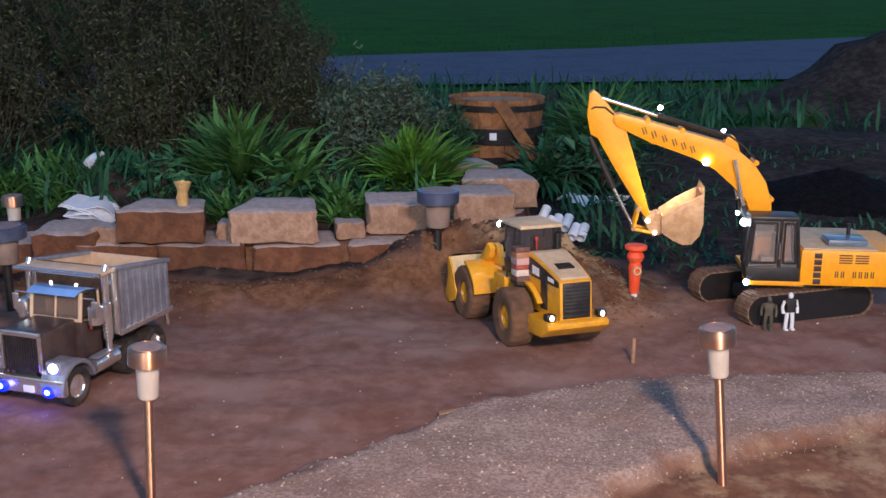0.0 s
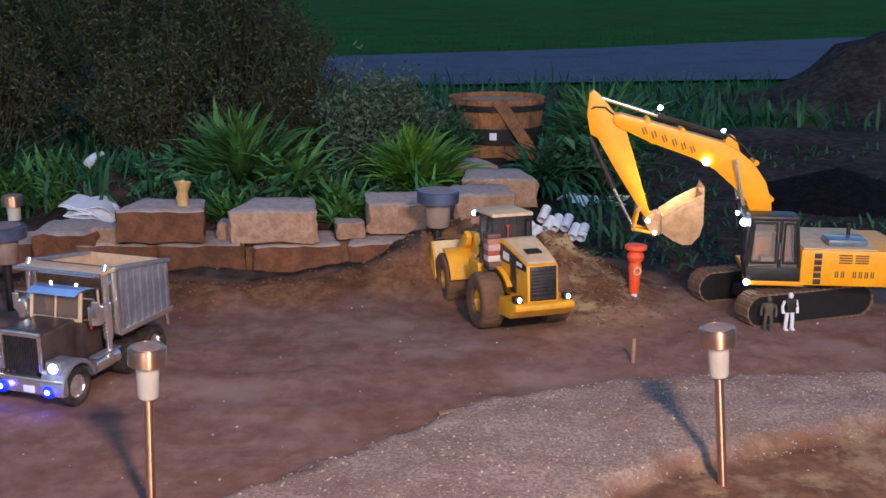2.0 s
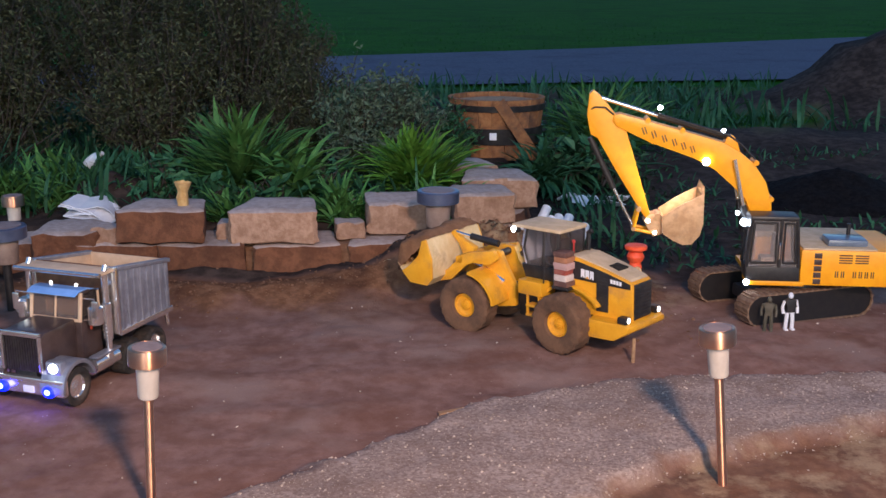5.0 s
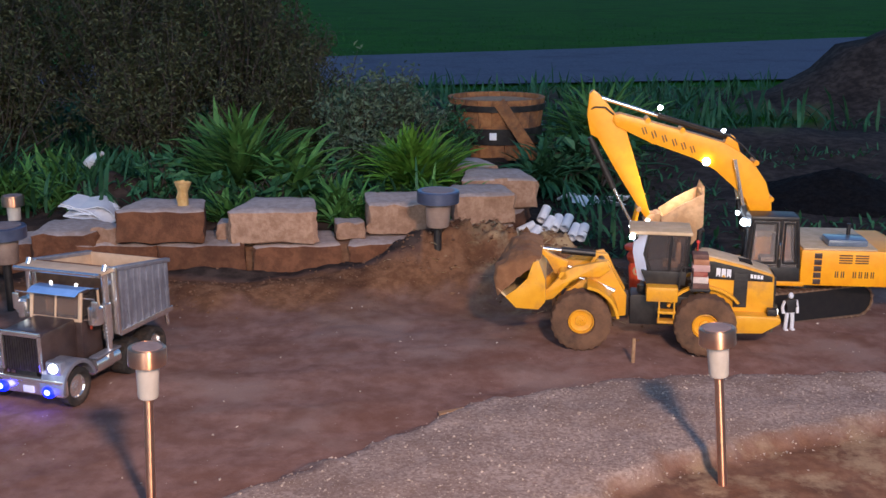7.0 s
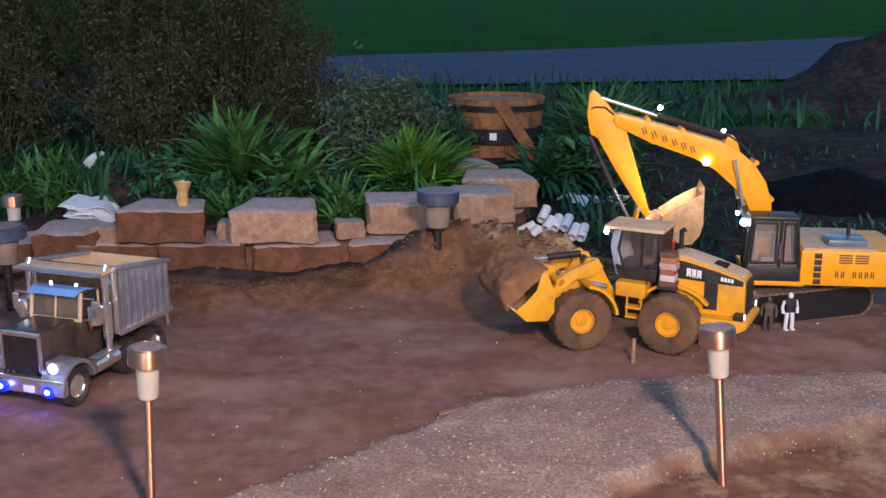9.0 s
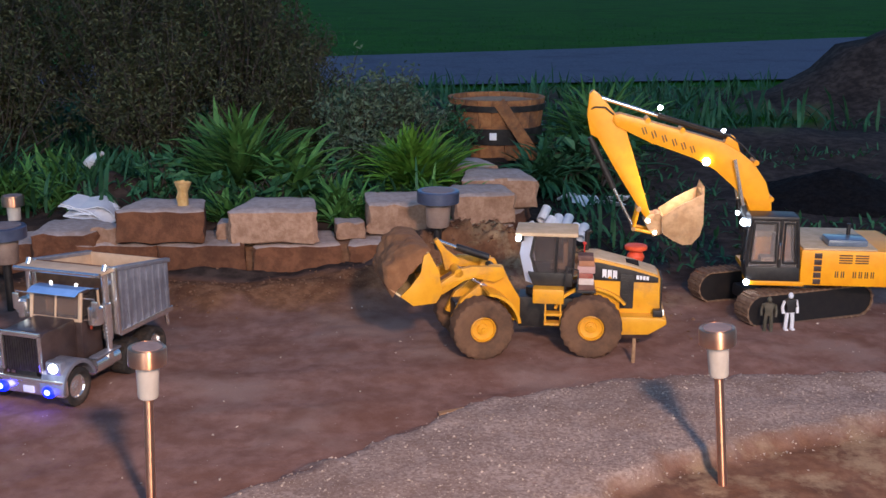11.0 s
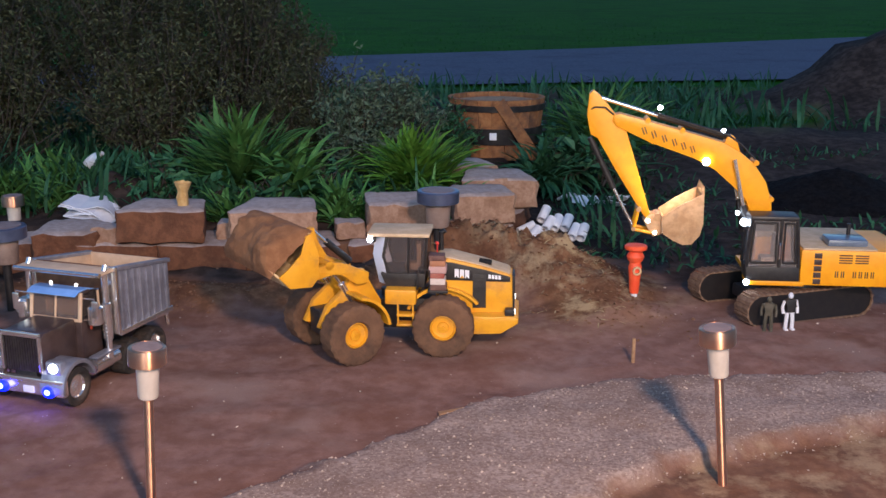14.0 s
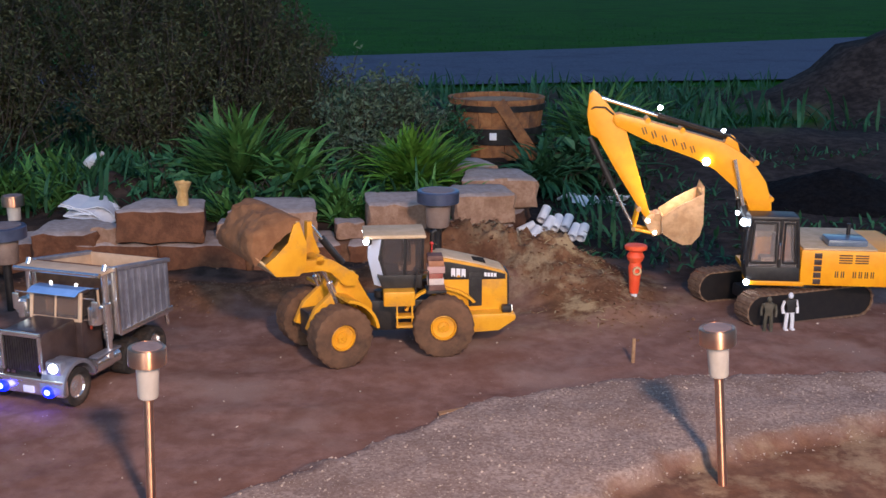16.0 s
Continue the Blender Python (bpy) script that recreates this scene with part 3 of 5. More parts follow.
# the body narrows and slopes down towards its tail
for ob in list(loader.children) + list(grille.children):
    for v in ob.data.vertices:
        x, y, z = v.co
        k = min(max((-0.065 - x) / 0.165, 0), 1)
        if ob.name.startswith(("box", "shelf", "grab_rail")):
            v.co.y = y - 0.012 * (1 if y > 0 else -1)
            k = 0.1
        elif ob.name.startswith(("engine_hood", "hood", "white_mark", "yellow_mark", "number_mark", "side_vent", "rear_grille", "slat")):
            v.co.y = y * (0.74 - 0.16 * k)
        else:
            v.co.y = y * (0.90 - 0.09 * k)
        if z > 0.1:
            v.co.z = 0.1 + (z - 0.1) * (0.905 - 0.205 * k)
        v.co.x = x - (AXLE - 0.119 if ob.name.startswith(("rear_mudguard", "chassis")) else 0.028)

# front half, boom, bucket and wheels move on the loader
front = new("front_frame")
front.parent = loader
for s in (1, -1):
    bm = bmesh.new()
    prism(bm, [(0.026, 0.060), (0.026, 0.104), (0.050, 0.145), (0.064, 0.176), (0.090, 0.178), (0.108, 0.142), (0.150, 0.110), (0.170, 0.070), (0.110, 0.046)],
          s * 0.022, s * 0.036, 0.003)
    part("frame_plate", bm, YELLOW, front)
    bm = bmesh.new()
    prof = [(0.119 + math.cos(math.radians(a)) * 0.071, RW + math.sin(math.radians(a)) * 0.071) for a in np.linspace(98, 172, 16)]
    prof += [(0.119 + math.cos(math.radians(a)) * 0.077, RW + math.sin(math.radians(a)) * 0.077) for a in np.linspace(172, 98, 16)]
    prism(bm, prof, s * 0.036, s * 0.100)
    part("front_mudguard", bm, YELLOW, front)
bm = bmesh.new()
rod(bm, (0.119, -0.07, RW), (0.119, 0.07, RW), 0.015)
box(bm, 0.02, 0.16, -0.022, 0.022, 0.05, 0.10, 0.004)
part("front_axle", bm, BLACK, front)
bm = bmesh.new()
rod(bm, (0.078, -0.05, 0.165), (0.078, 0.05, 0.165), 0.008)
part("boom_pin", bm, BLACK, front)

boom = new("lift_boom")
boom.parent = loader
for s in (1, -1):
    bm = bmesh.new()
    prism(bm, [(-0.014, -0.010), (-0.012, 0.011), (0.052, 0.026), (0.072, 0.025), (0.120, 0.006), (0.152, 0.009), (0.154, -0.012), (0.118, -0.018), (0.070, 0.000), (0.050, 0.001), (0.010, -0.016)],
          s * 0.040, s * 0.054, 0.0025)
    part("boom_arm", bm, YELLOW, boom)
    bm = bmesh.new()
    rod(bm, (0.0, s * 0.032, -0.06), (0.035, s * 0.032, -0.02), 0.0075)
    rod(bm, (0.035, s * 0.032, -0.02), (0.072, s * 0.032, 0.012), 0.0038)
    part("lift_cylinder", bm, CHROME, boom, "chrome lift cylinder")
bm = bmesh.new()
rod(bm, (0.080, -0.054, 0.018), (0.080, 0.054, 0.018), 0.009)
part("cross_tube", bm, YELLOW, boom)
bm = bmesh.new()
prism(bm, [(0.062, 0.030), (0.072, 0.018), (0.098, 0.016), (0.100, 0.052), (0.110, 0.080), (0.101, 0.084), (0.088, 0.058)], -0.008, 0.008, 0.002)
part("tilt_lever", bm, YELLOW, boom)
bm = bmesh.new()
rod(bm, (0.101, 0, 0.078), (0.062, 0, 0.054), 0.0035)
part("cylinder_rod", bm, CHROME, boom, "bright chrome piston rod")
bm = bmesh.new()
rod(bm, (0.066, 0, 0.057), (0.004, 0, 0.021), 0.0075)
part("cylinder_barrel", bm, BLACK, boom)

bucket = new("bucket")
bucket.parent = loader
BP = [(0.014, 0.100), (-0.008, 0.055), (-0.014, 0.004), (0.000, -0.017), (0.052, -0.020), (0.090, 0.010)]
bm = bmesh.new()
inner = [(0.019, 0.099), (-0.003, 0.054), (-0.009, 0.006), (0.003, -0.012), (0.050, -0.015), (0.089, 0.014)]
prism(bm, BP + inner[::-1], -0.106, 0.106)
# shell colour is paled to hold the lamp's glare; soil stains on top
part("shell", bm, surface("glare_paled_bucket_steel", (0.66, 0.50, 0.26), (0.74, 0.60, 0.36), 30, 0.35, dust=(0.34, 0.22, 0.11), dust_scale=14, dust_amount=(0.55, 0.8), bump=0.1), bucket, "scraped yellow steel with soil stains, paled by painted lamp glare")
for s in (1, -1):
    bm = bmesh.new()
    prism(bm, BP[:5] + [(0.080, 0.004), (0.058, 0.024), (0.034, 0.054), (0.026, 0.094)], s * 0.1065, s * 0.111, 0.001)
    part("side_plate", bm, YELLOW, bucket)
bm = bmesh.new()
for i in range(9):
    y = -0.098 + i * 0.0245
    prism(bm, [(0.082, 0.002), (0.102, 0.020), (0.086, 0.012)], y - 0.005, y + 0.005)
part("teeth", bm, STEEL, bucket, "worn steel cutting teeth")
b2 = bmesh.new()
bmesh.ops.create_grid(b2, x_segments=22, y_segments=34, size=1)
for v in b2.verts:
    u_, w_ = v.co.x, v.co.y
    dome = ((1 - abs(u_) ** 2.6) ** 0.7 * (1 - abs(w_) ** 14) ** 0.4) if abs(u_) < 1 and abs(w_) < 1 else 0
    mid = Vector((0.0545 + u_ * 0.046, 0, 0.054 - u_ * 0.051))
    out = Vector((0.76, 0, 0.65)) * (-0.002 + dome * (0.046 + 0.016 * fbm(u_, w_, 1.3)) + 0.003 * fbm(u_, w_, 4) + 0.0016 * fbm(u_, w_, 14))
    v.co = mid + out + Vector((0, w_ * 0.1035, 0))
soil_load = part("soil_load", b2, surface("damp_bucket_soil", (0.20, 0.092, 0.040), (0.26, 0.130, 0.060), 45, 0.95, dust=(0.165, 0.076, 0.034), dust_scale=14, bump=0.7, bump_scale=140), bucket, "heaped loose brown soil", smooth=60)

for ob in bucket.children:
    ob.data.transform(Matrix.Diagonal((0.87, 0.95, 0.87, 1)))

for ob in front.children:
    ob.data.transform(pose(NOSE - 0.119, 0, 0))

front_wheels, rear_wheels = [], []
for s in (1, -1):
    front_wheels.append(wheel(loader, "front_wheel", RW, 0.052, s, 0.0255, 22, RUBBER, YELLOW, "yellow dished rim"))
    rear_wheels.append(wheel(loader, "rear_wheel", RW, 0.052, s, 0.0255, 22, RUBBER, YELLOW, "yellow dished rim"))

# time, pivot x and y, heading of the rear half, steering, boom angle, bucket angle, nose-down lean
DRIVE = [(0.0, 0.181, 2.197, 108.1, 0.9, -53, -16, 3.9), (0.5, 0.165, 2.235, 106.7, 0.5, -53, -16, 2.9), (1.0, 0.155, 2.275, 107.2, 0.1, -52, -14, 3.0), (1.5, 0.139, 2.304, 107.5, -0.3, -51, -10, 4.1),
         (2.0, 0.13, 2.313, 107.4, -0.7, -50, -4, 4.3), (2.5, 0.126, 2.309, 109.2, -1.2, -48, 0, 3.9), (3.0, 0.136, 2.307, 110.5, -1.8, -46, 4, 3.7), (3.5, 0.141, 2.298, 110.4, -2.4, -40, 6, 3.7),
         (4.0, 0.161, 2.263, 111.0, -3.1, -32, 6, 2.6), (4.2, 0.164, 2.238, 113.5, -5.0, -30, 6, 3.1), (5.2, 0.215, 2.14, 143, 10, -22, 6, 1), (6.3, 0.311, 2.101, 177.5, 0.6, -26, 6, 0),
         (6.5, 0.342, 2.1, 175.5, 1.8, -26, 6, 0), (7.0, 0.413, 2.099, 170.9, 2.8, -26, 6, 0), (7.5, 0.42, 2.102, 168.6, 8.9, -26, 6, 0), (8.0, 0.428, 2.106, 167.1, 15.4, -26, 6, 0),
         (8.5, 0.417, 2.117, 160.9, 27.4, -30, 6, 0), (9.0, 0.381, 2.139, 152.5, 41.0, -33, 5, 0), (9.2, 0.368, 2.141, 152.5, 41.0, -32, 5, 0), (10.2, 0.255, 2.108, 168, 27, -17, 0, 0),
         (11.5, 0.13, 2.074, 173.4, 17.9, -5, 0, 0), (12.0, 0.061, 2.076, 168.3, 23.9, -2, 4, 0), (12.5, 0.003, 2.088, 165.4, 31.3, 0, 6, 0), (13.0, -0.044, 2.091, 164.9, 38.6, 3, 7, 0),
         (13.5, -0.096, 2.091, 169.8, 42.6, 8, 8, 0), (14.0, -0.121, 2.079, 175.7, 39.1, 12, 8, 0), (14.5, -0.133, 2.067, 180.7, 32.5, 15, 8, 0), (15.0, -0.133, 2.06, 184.3, 25.9, 18, 9, 0),
         (15.5, -0.134, 2.059, 184.9, 25.4, 21, 9, 0), (16.0, -0.135, 2.059, 185.5, 25.4, 22, 9, 0)]


def drive_at(t):
    """The loader's state at t seconds, smooth between the rows."""
    i = max(k for k in range(len(DRIVE)) if DRIVE[k][0] <= t + 1e-9)
    if i == len(DRIVE) - 1:
        return np.array(DRIVE[i][1:])
    a, b = np.array(DRIVE[i]), np.array(DRIVE[i + 1])
    prev, nxt = np.array(DRIVE[max(i - 1, 0)]), np.array(DRIVE[min(i + 2, len(DRIVE) - 1)])
    ma = (b - prev) / (b[0] - prev[0]) if i > 0 else 0 * a
    mb = (nxt - a) / (nxt[0] - a[0]) if i + 2 < len(DRIVE) else 0 * a
    h = b[0] - a[0]
    k = (t - a[0]) / h
    out = (2 * k ** 3 - 3 * k ** 2 + 1) * a + (k ** 3 - 2 * k ** 2 + k) * h * ma + (3 * k ** 2 - 2 * k ** 3) * b + (k ** 3 - k ** 2) * h * mb
    return out[1:]


def loader_poses(t):
    x, y, head, steer, lift, tilt, lean = drive_at(t)
    turn = pose(0, 0, 0, 0, 0, steer)
    pivot = turn @ pose(NOSE - 0.041, 0, 0.165)
    pin = pivot @ pose(0, 0, 0, 0, -lift, 0) @ pose(0.141, 0, 0)
    return pose(x, y, -AXLE * math.sin(radians(lean)), 0, lean, head), turn, pivot @ pose(0, 0, 0, 0, -lift, 0), pin @ pose(0, 0, 0, 0, lift - tilt, 0)


def motions():
    times = [0.2 * i for i in range(81)]
    rows = {k: [] for k in ("body", "front", "boom", "bucket", 0, 1, 2, 3)}
    rolled, last = [0.0] * 4, None
    for t in times:
        body, turn, lift, tip = loader_poses(t)
        for key, m in (("body", body), ("front", turn), ("boom", lift), ("bucket", tip)):
            rows[key].append((t, m))
        hubs = []
        for s in (1, -1):
            hubs += [turn @ pose(NOSE, s * 0.078, RW), pose(-AXLE, s * 0.078, RW)]
        for k, hub in enumerate(hubs):
            place = body @ hub
            if last:
                ahead = place.to_3x3() @ Vector((1, 0, 0))
                rolled[k] += math.degrees((place.translation - last[k]).dot(ahead) / RW)
            rows[k].append((t, hub @ pose(0, 0, 0, 0, rolled[k], 0)))
        last = [(body @ hub).translation for hub in hubs]
    walk(loader, rows["body"])
    walk(front, rows["front"])
    walk(boom, rows["boom"])
    walk(bucket, rows["bucket"])
    for k, w in enumerate((front_wheels[0], rear_wheels[0], front_wheels[1], rear_wheels[1])):
        walk(w, rows[k])


# ---- excavator ----
exc = empty("excavator", pose(0.80, 2.30, 0, 0, 0, 174), "amber crawler excavator model, black cab, raised boom, lit work lamps", "excavator")
TURN = pose(0.019, -0.012, 0, 0, 0, 24)
for s in (1, -1):
    c = s * 0.098 - 0.013
    tr = new("crawler_track")
    tr.parent = exc
    tr.matrix_basis = TURN @ pose(0, c, 0)
    bm = bmesh.new()
    loop = []
    R, half = 0.034, 0.128
    for i in range(15):
        a = math.radians(-90 + 180 * i / 14)
        loop.append((half + math.cos(a) * R, R + 0.002 + math.sin(a) * R))
    for i in range(15):
        a = math.radians(90 + 180 * i / 14)
        loop.append((-half + math.cos(a) * R, R + 0.002 + math.sin(a) * R))
    prism(bm, loop, -0.020, 0.020)
    part("track_frame", bm, TRACKSHADED, tr, "black side frame, darkened with painted shade")
    per = 2 * 2 * half + 2 * math.pi * R
    shoe = None
    n_ = 46
    for i in range(n_):
        d = per * i / n_
        if d < 2 * half:
            m = pose(half - d, 0, 2 * R + 0.002, 0, 180, 0)
        elif d < 2 * half + math.pi * R:
            a = (d - 2 * half) / R
            m = pose(-half - math.sin(a) * R, 0, R + 0.002 + math.cos(a) * R, 0, 180 - math.degrees(a), 0)
        elif d < 4 * half + math.pi * R:
            m = pose(-half + (d - 2 * half - math.pi * R), 0, 0.002, 0, 0, 0)
        else:
            a = (d - 4 * half - math.pi * R) / R
            m = pose(half + math.sin(a) * R, 0, R + 0.002 - math.cos(a) * R, 0, -math.degrees(a), 0)
        if shoe is None:
            bm = bmesh.new()
            box(bm, -0.0078, 0.0078, -0.025, 0.025, -0.002, 0.001)
            box(bm, -0.002, 0.002, -0.025, 0.025, -0.0045, -0.002)
            shoe = part("shoe", bm, TRACK, tr)
            shoe.matrix_basis = m
        else:
            o = new("shoe", shoe.data)
            o.parent = tr
            o.matrix_basis = m
bm = bmesh.new()
box(bm, -0.09, 0.09, -0.066, 0.066, 0.022, 0.052, 0.006, TURN)
lathe(bm, [(0.075, 0.05), (0.075, 0.078), (0.07, 0.088)], 28)
part("undercarriage", bm, BLACK, exc)
bm = bmesh.new()
prism(bm, [(0.010, 0.088), (0.010, 0.168), (-0.205, 0.168), (-0.240, 0.150), (-0.240, 0.088)], -0.107, 0.107, 0.005)
part("house", bm, ORANGE, exc)
bm = bmesh.new()
box(bm, 0.0, 0.112, -0.107, 0.040, 0.088, 0.100, 0.003)
box(bm, 0.0, 0.08, -0.107, -0.045, 0.098, 0.160, 0.004)
box(bm, 0.0, 0.122, 0.044, 0.108, 0.086, 0.096, 0.002)
part("deck", bm, ORANGE, exc)
bm = bmesh.new()
box(bm, -0.150, 0.006, -0.104, 0.104, 0.1675, 0.1715, 0.001)
part("house_top", bm, CREAM, exc, "pale walkway on the house")
bm = bmesh.new()
box(bm, -0.135, -0.050, 0.020, 0.085, 0.171, 0.187, 0.006)
part("engine_cover", bm, surface("blue_grey_cover", (0.10, 0.14, 0.20), (0.14, 0.18, 0.25), 30, 0.3, coat=0.5), exc, "glossy dark cover")
bm = bmesh.new()
rod(bm, (-0.105, 0.03, 0.185), (-0.105, 0.03, 0.212), 0.0045)
part("exhaust", bm, BLACK, exc)
bm = bmesh.new()
for i in range(5):
    box(bm, -0.034, -0.018, 0.1065, 0.1085, 0.092 + i * 0.0145, 0.104 + i * 0.0145, 0.0008)
part("louvre", bm, DARKPAINT, exc, "dark louvres in the side")
bm = bmesh.new()
for j in range(2):
    for i in range(4):
        box(bm, -0.098 - j * 0.034, -0.070 - j * 0.034, 0.1068, 0.1082, 0.140 + i * 0.0055, 0.1425 + i * 0.0055, 0, pose(0.006 * 0, 0, 0))
part("side_slots", bm, DARKPAINT, exc, "slanted vent slots")
bm = bmesh.new()
for i in (0, 1, 3, 4, 5, 6):
    x = -0.062 - i * 0.0125
    box(bm, x - 0.0085, x - 0.0062, 0.1068, 0.1080, 0.108, 0.122)
    box(bm, x - 0.0040, x - 0.0018, 0.1068, 0.1080, 0.108, 0.122)
part("side_marking", bm, DARKPAINT, exc, "dark marking shapes on the side")
# cab
cab = new("cab")
cab.parent = exc
bm = bmesh.new()
prism(bm, [(0.134, 0.096), (0.138, 0.130), (0.012, 0.130), (0.010, 0.096)], 0.044, 0.107, 0.003)
part("cab_base", bm, BLACK, cab)
bm = bmesh.new()
box(bm, 0.020, 0.132, 0.044, 0.107, 0.240, 0.252, 0.005)
part("cab_roof", bm, BLACK, cab)
for y in (0.047, 0.104):
    for a, b in (((0.136, 0.128), (0.128, 0.244)), ((0.060, 0.128), (0.060, 0.244)), ((0.014, 0.128), (0.024, 0.244))):
        bm = bmesh.new()
        rod(bm, (a[0], y, a[1]), (b[0], y, b[1]), 0.0042, seg=8)
        part("cab_post", bm, BLACK, cab)
    bm = bmesh.new()
    prism(bm, [(0.134, 0.130), (0.127, 0.242), (0.026, 0.242), (0.016, 0.130)], y - 0.0005, y + 0.0005)
    g_ = part("side_window", bm, CABGLASS, cab, "dark side glass")
    g_.visible_shadow = False
bm = bmesh.new()
prism(bm, [(0.135, 0.130), (0.128, 0.242), (0.127, 0.242), (0.134, 0.130)], 0.049, 0.102)
part("windscreen", bm, CABGLASS, cab)
bm = bmesh.new()
box(bm, 0.062, 0.100, 0.058, 0.094, 0.130, 0.150, 0.004)
box(bm, 0.060, 0.072, 0.058, 0.094, 0.145, 0.205, 0.004)
part("seat", bm, surface("grey_seat", (0.16, 0.14, 0.13), (0.22, 0.19, 0.17), 40, 0.8), cab, "grey operator seat")
for pts in ([(0.128, 0.140), (0.122, 0.236), (0.070, 0.236), (0.068, 0.140), (0.128, 0.140)], [(0.052, 0.140), (0.052, 0.236), (0.030, 0.236), (0.022, 0.140), (0.052, 0.140)]):
    bm = bmesh.new()
    pipe(bm, [(x, 0.1065, z) for x, z in pts], 0.0026, 6)
    part("window_frame", bm, BLACK, cab)
bm = bmesh.new()
pipe(bm, [(0.062, 0.110, 0.150), (0.062, 0.113, 0.155), (0.062, 0.113, 0.185), (0.062, 0.110, 0.190)], 0.0018, 6)
part("door_handle", bm, CHROME, cab, "slim bright grab handle")
for ob in cab.children:
    for v in ob.data.vertices:
        if v.co.z > 0.1:
            v.co.z = 0.1 + (v.co.z - 0.1) * 0.925
        v.co.x = 0.010 + (v.co.x - 0.010) * 0.915
# boom, arm, bucket
up = new("boom")
up.parent = exc
BOOM = [(0.062, 0.225), (0.064, 0.254), (0.079, 0.300), (0.108, 0.341), (0.139, 0.366), (0.174, 0.386), (0.279, 0.415), (0.406, 0.448), (0.420, 0.444), (0.423, 0.432), (0.414, 0.420),
        (0.337, 0.384), (0.238, 0.350), (0.192, 0.325), (0.152, 0.290), (0.121, 0.260), (0.107, 0.225)]
bm = bmesh.new()
prism(bm, BOOM, -0.022, 0.022, 0.003)
part("boom_beam", bm, ORANGE, up)
bm = bmesh.new()
for i, (dx, w_) in enumerate(((0.0, 0.012), (0.019, 0.013), (0.040, 0.012), (0.060, 0.012), (0.078, 0.012), (0.096, 0.012))):
    m = pose(0.352 - dx * 1.12, 0.0222, 0.411 - dx * 0.42, 0, 21, 0)
    box(bm, -w_ * 0.40, -w_ * 0.20, 0, 0.0008, -0.008, 0.008, 0, m)
    box(bm, w_ * 0.10, w_ * 0.30, 0, 0.0008, -0.008, 0.008, 0, m)
part("side_marking", bm, DARKPAINT, up, "dark lettering shapes along the beam")
for x, z in ((0.345, 0.434), (0.268, 0.413), (0.412, 0.434), (0.104, 0.343), (0.066, 0.262)):
    bm = bmesh.new()
    rod(bm, (x, -0.026, z), (x, 0.026, z), 0.006)
    part("pin_boss", bm, ORANGE, up)
bm = bmesh.new()
prism(bm, [(0.138, 0.362), (0.147, 0.391), (0.156, 0.402), (0.167, 0.400), (0.176, 0.384)], -0.016, 0.016, 0.002)
part("cylinder_lug", bm, ORANGE, up)
bm = bmesh.new()
rod(bm, (0.163, 0, 0.397), (0.322, 0, 0.442), 0.0068)
part("cylinder_barrel", bm, BLACK, up)
bm = bmesh.new()
rod(bm, (0.318, 0, 0.441), (0.456, 0, 0.483), 0.0045)
part("cylinder_rod", bm, CHROME, up, "bright chrome piston rod")
for y in (-0.034, 0.034):
    bm = bmesh.new()
    rod(bm, (0.112, y, 0.175), (0.128, y, 0.250), 0.007)
    part("lift_barrel", bm, BLACK, up)
    bm = bmesh.new()
    rod(bm, (0.128, y, 0.248), (0.153, y, 0.352), 0.0045)
    part("lift_rod", bm, CHROME, up, "chrome piston rod")
bm = bmesh.new()
pipe(bm, [(0.10, 0.012, 0.345), (0.140, 0.016, 0.385), (0.168, 0.018, 0.404), (0.24, 0.014, 0.424), (0.33, 0.012, 0.450)], 0.0020, 6)
part("hose", bm, BLACK, up)
bm = bmesh.new()
pipe(bm, [(0.420, 0.020, 0.446), (0.440, 0.022, 0.462), (0.462, 0.020, 0.462), (0.478, 0.012, 0.452)], 0.0018, 6)
part("hose", bm, BLACK, up)
arm = new("arm")
arm.parent = exc
bm = bmesh.new()
prism(bm, [(0.466, 0.499), (0.454, 0.490), (0.431, 0.465), (0.421, 0.452), (0.395, 0.424), (0.360, 0.316), (0.333, 0.231), (0.327, 0.215), (0.339, 0.210), (0.356, 0.234), (0.413, 0.323),
           (0.454, 0.392), (0.470, 0.400), (0.479, 0.442), (0.477, 0.468), (0.475, 0.491)], -0.017, 0.017, 0.0025)
part("arm_beam", bm, ORANGE, arm)
bm = bmesh.new()
rod(bm, (0.470, 0, 0.392), (0.413, 0, 0.276), 0.007)
part("cylinder_barrel", bm, BLACK, arm)
bm = bmesh.new()
rod(bm, (0.416, 0, 0.282), (0.368, 0, 0.192), 0.0036)
part("cylinder_rod", bm, CHROME, arm, "chrome piston rod")
bm = bmesh.new()
for y in (-0.02, 0.02):
    rod(bm, (0.366, y, 0.186), (0.356, y, 0.234), 0.004, seg=8)
    rod(bm, (0.366, y, 0.186), (0.314, y, 0.176), 0.004, seg=8)
part("linkage", bm, ORANGE, arm)
bm = bmesh.new()
for x, z, r_ in ((0.335, 0.208, 0.007), (0.313, 0.215, 0.009), (0.318, 0.180, 0.007), (0.366, 0.187, 0.005), (0.356, 0.233, 0.006)):
    rod(bm, (x, -0.026, z), (x, 0.026, z), r_)
prism(bm, [(0.345, 0.206), (0.330, 0.222), (0.306, 0.222), (0.300, 0.176), (0.322, 0.168)], -0.020, 0.020, 0.003)
part("pin", bm, STEEL, arm, "worn steel pins")
scoop = new("digging_bucket")
scoop.parent = exc
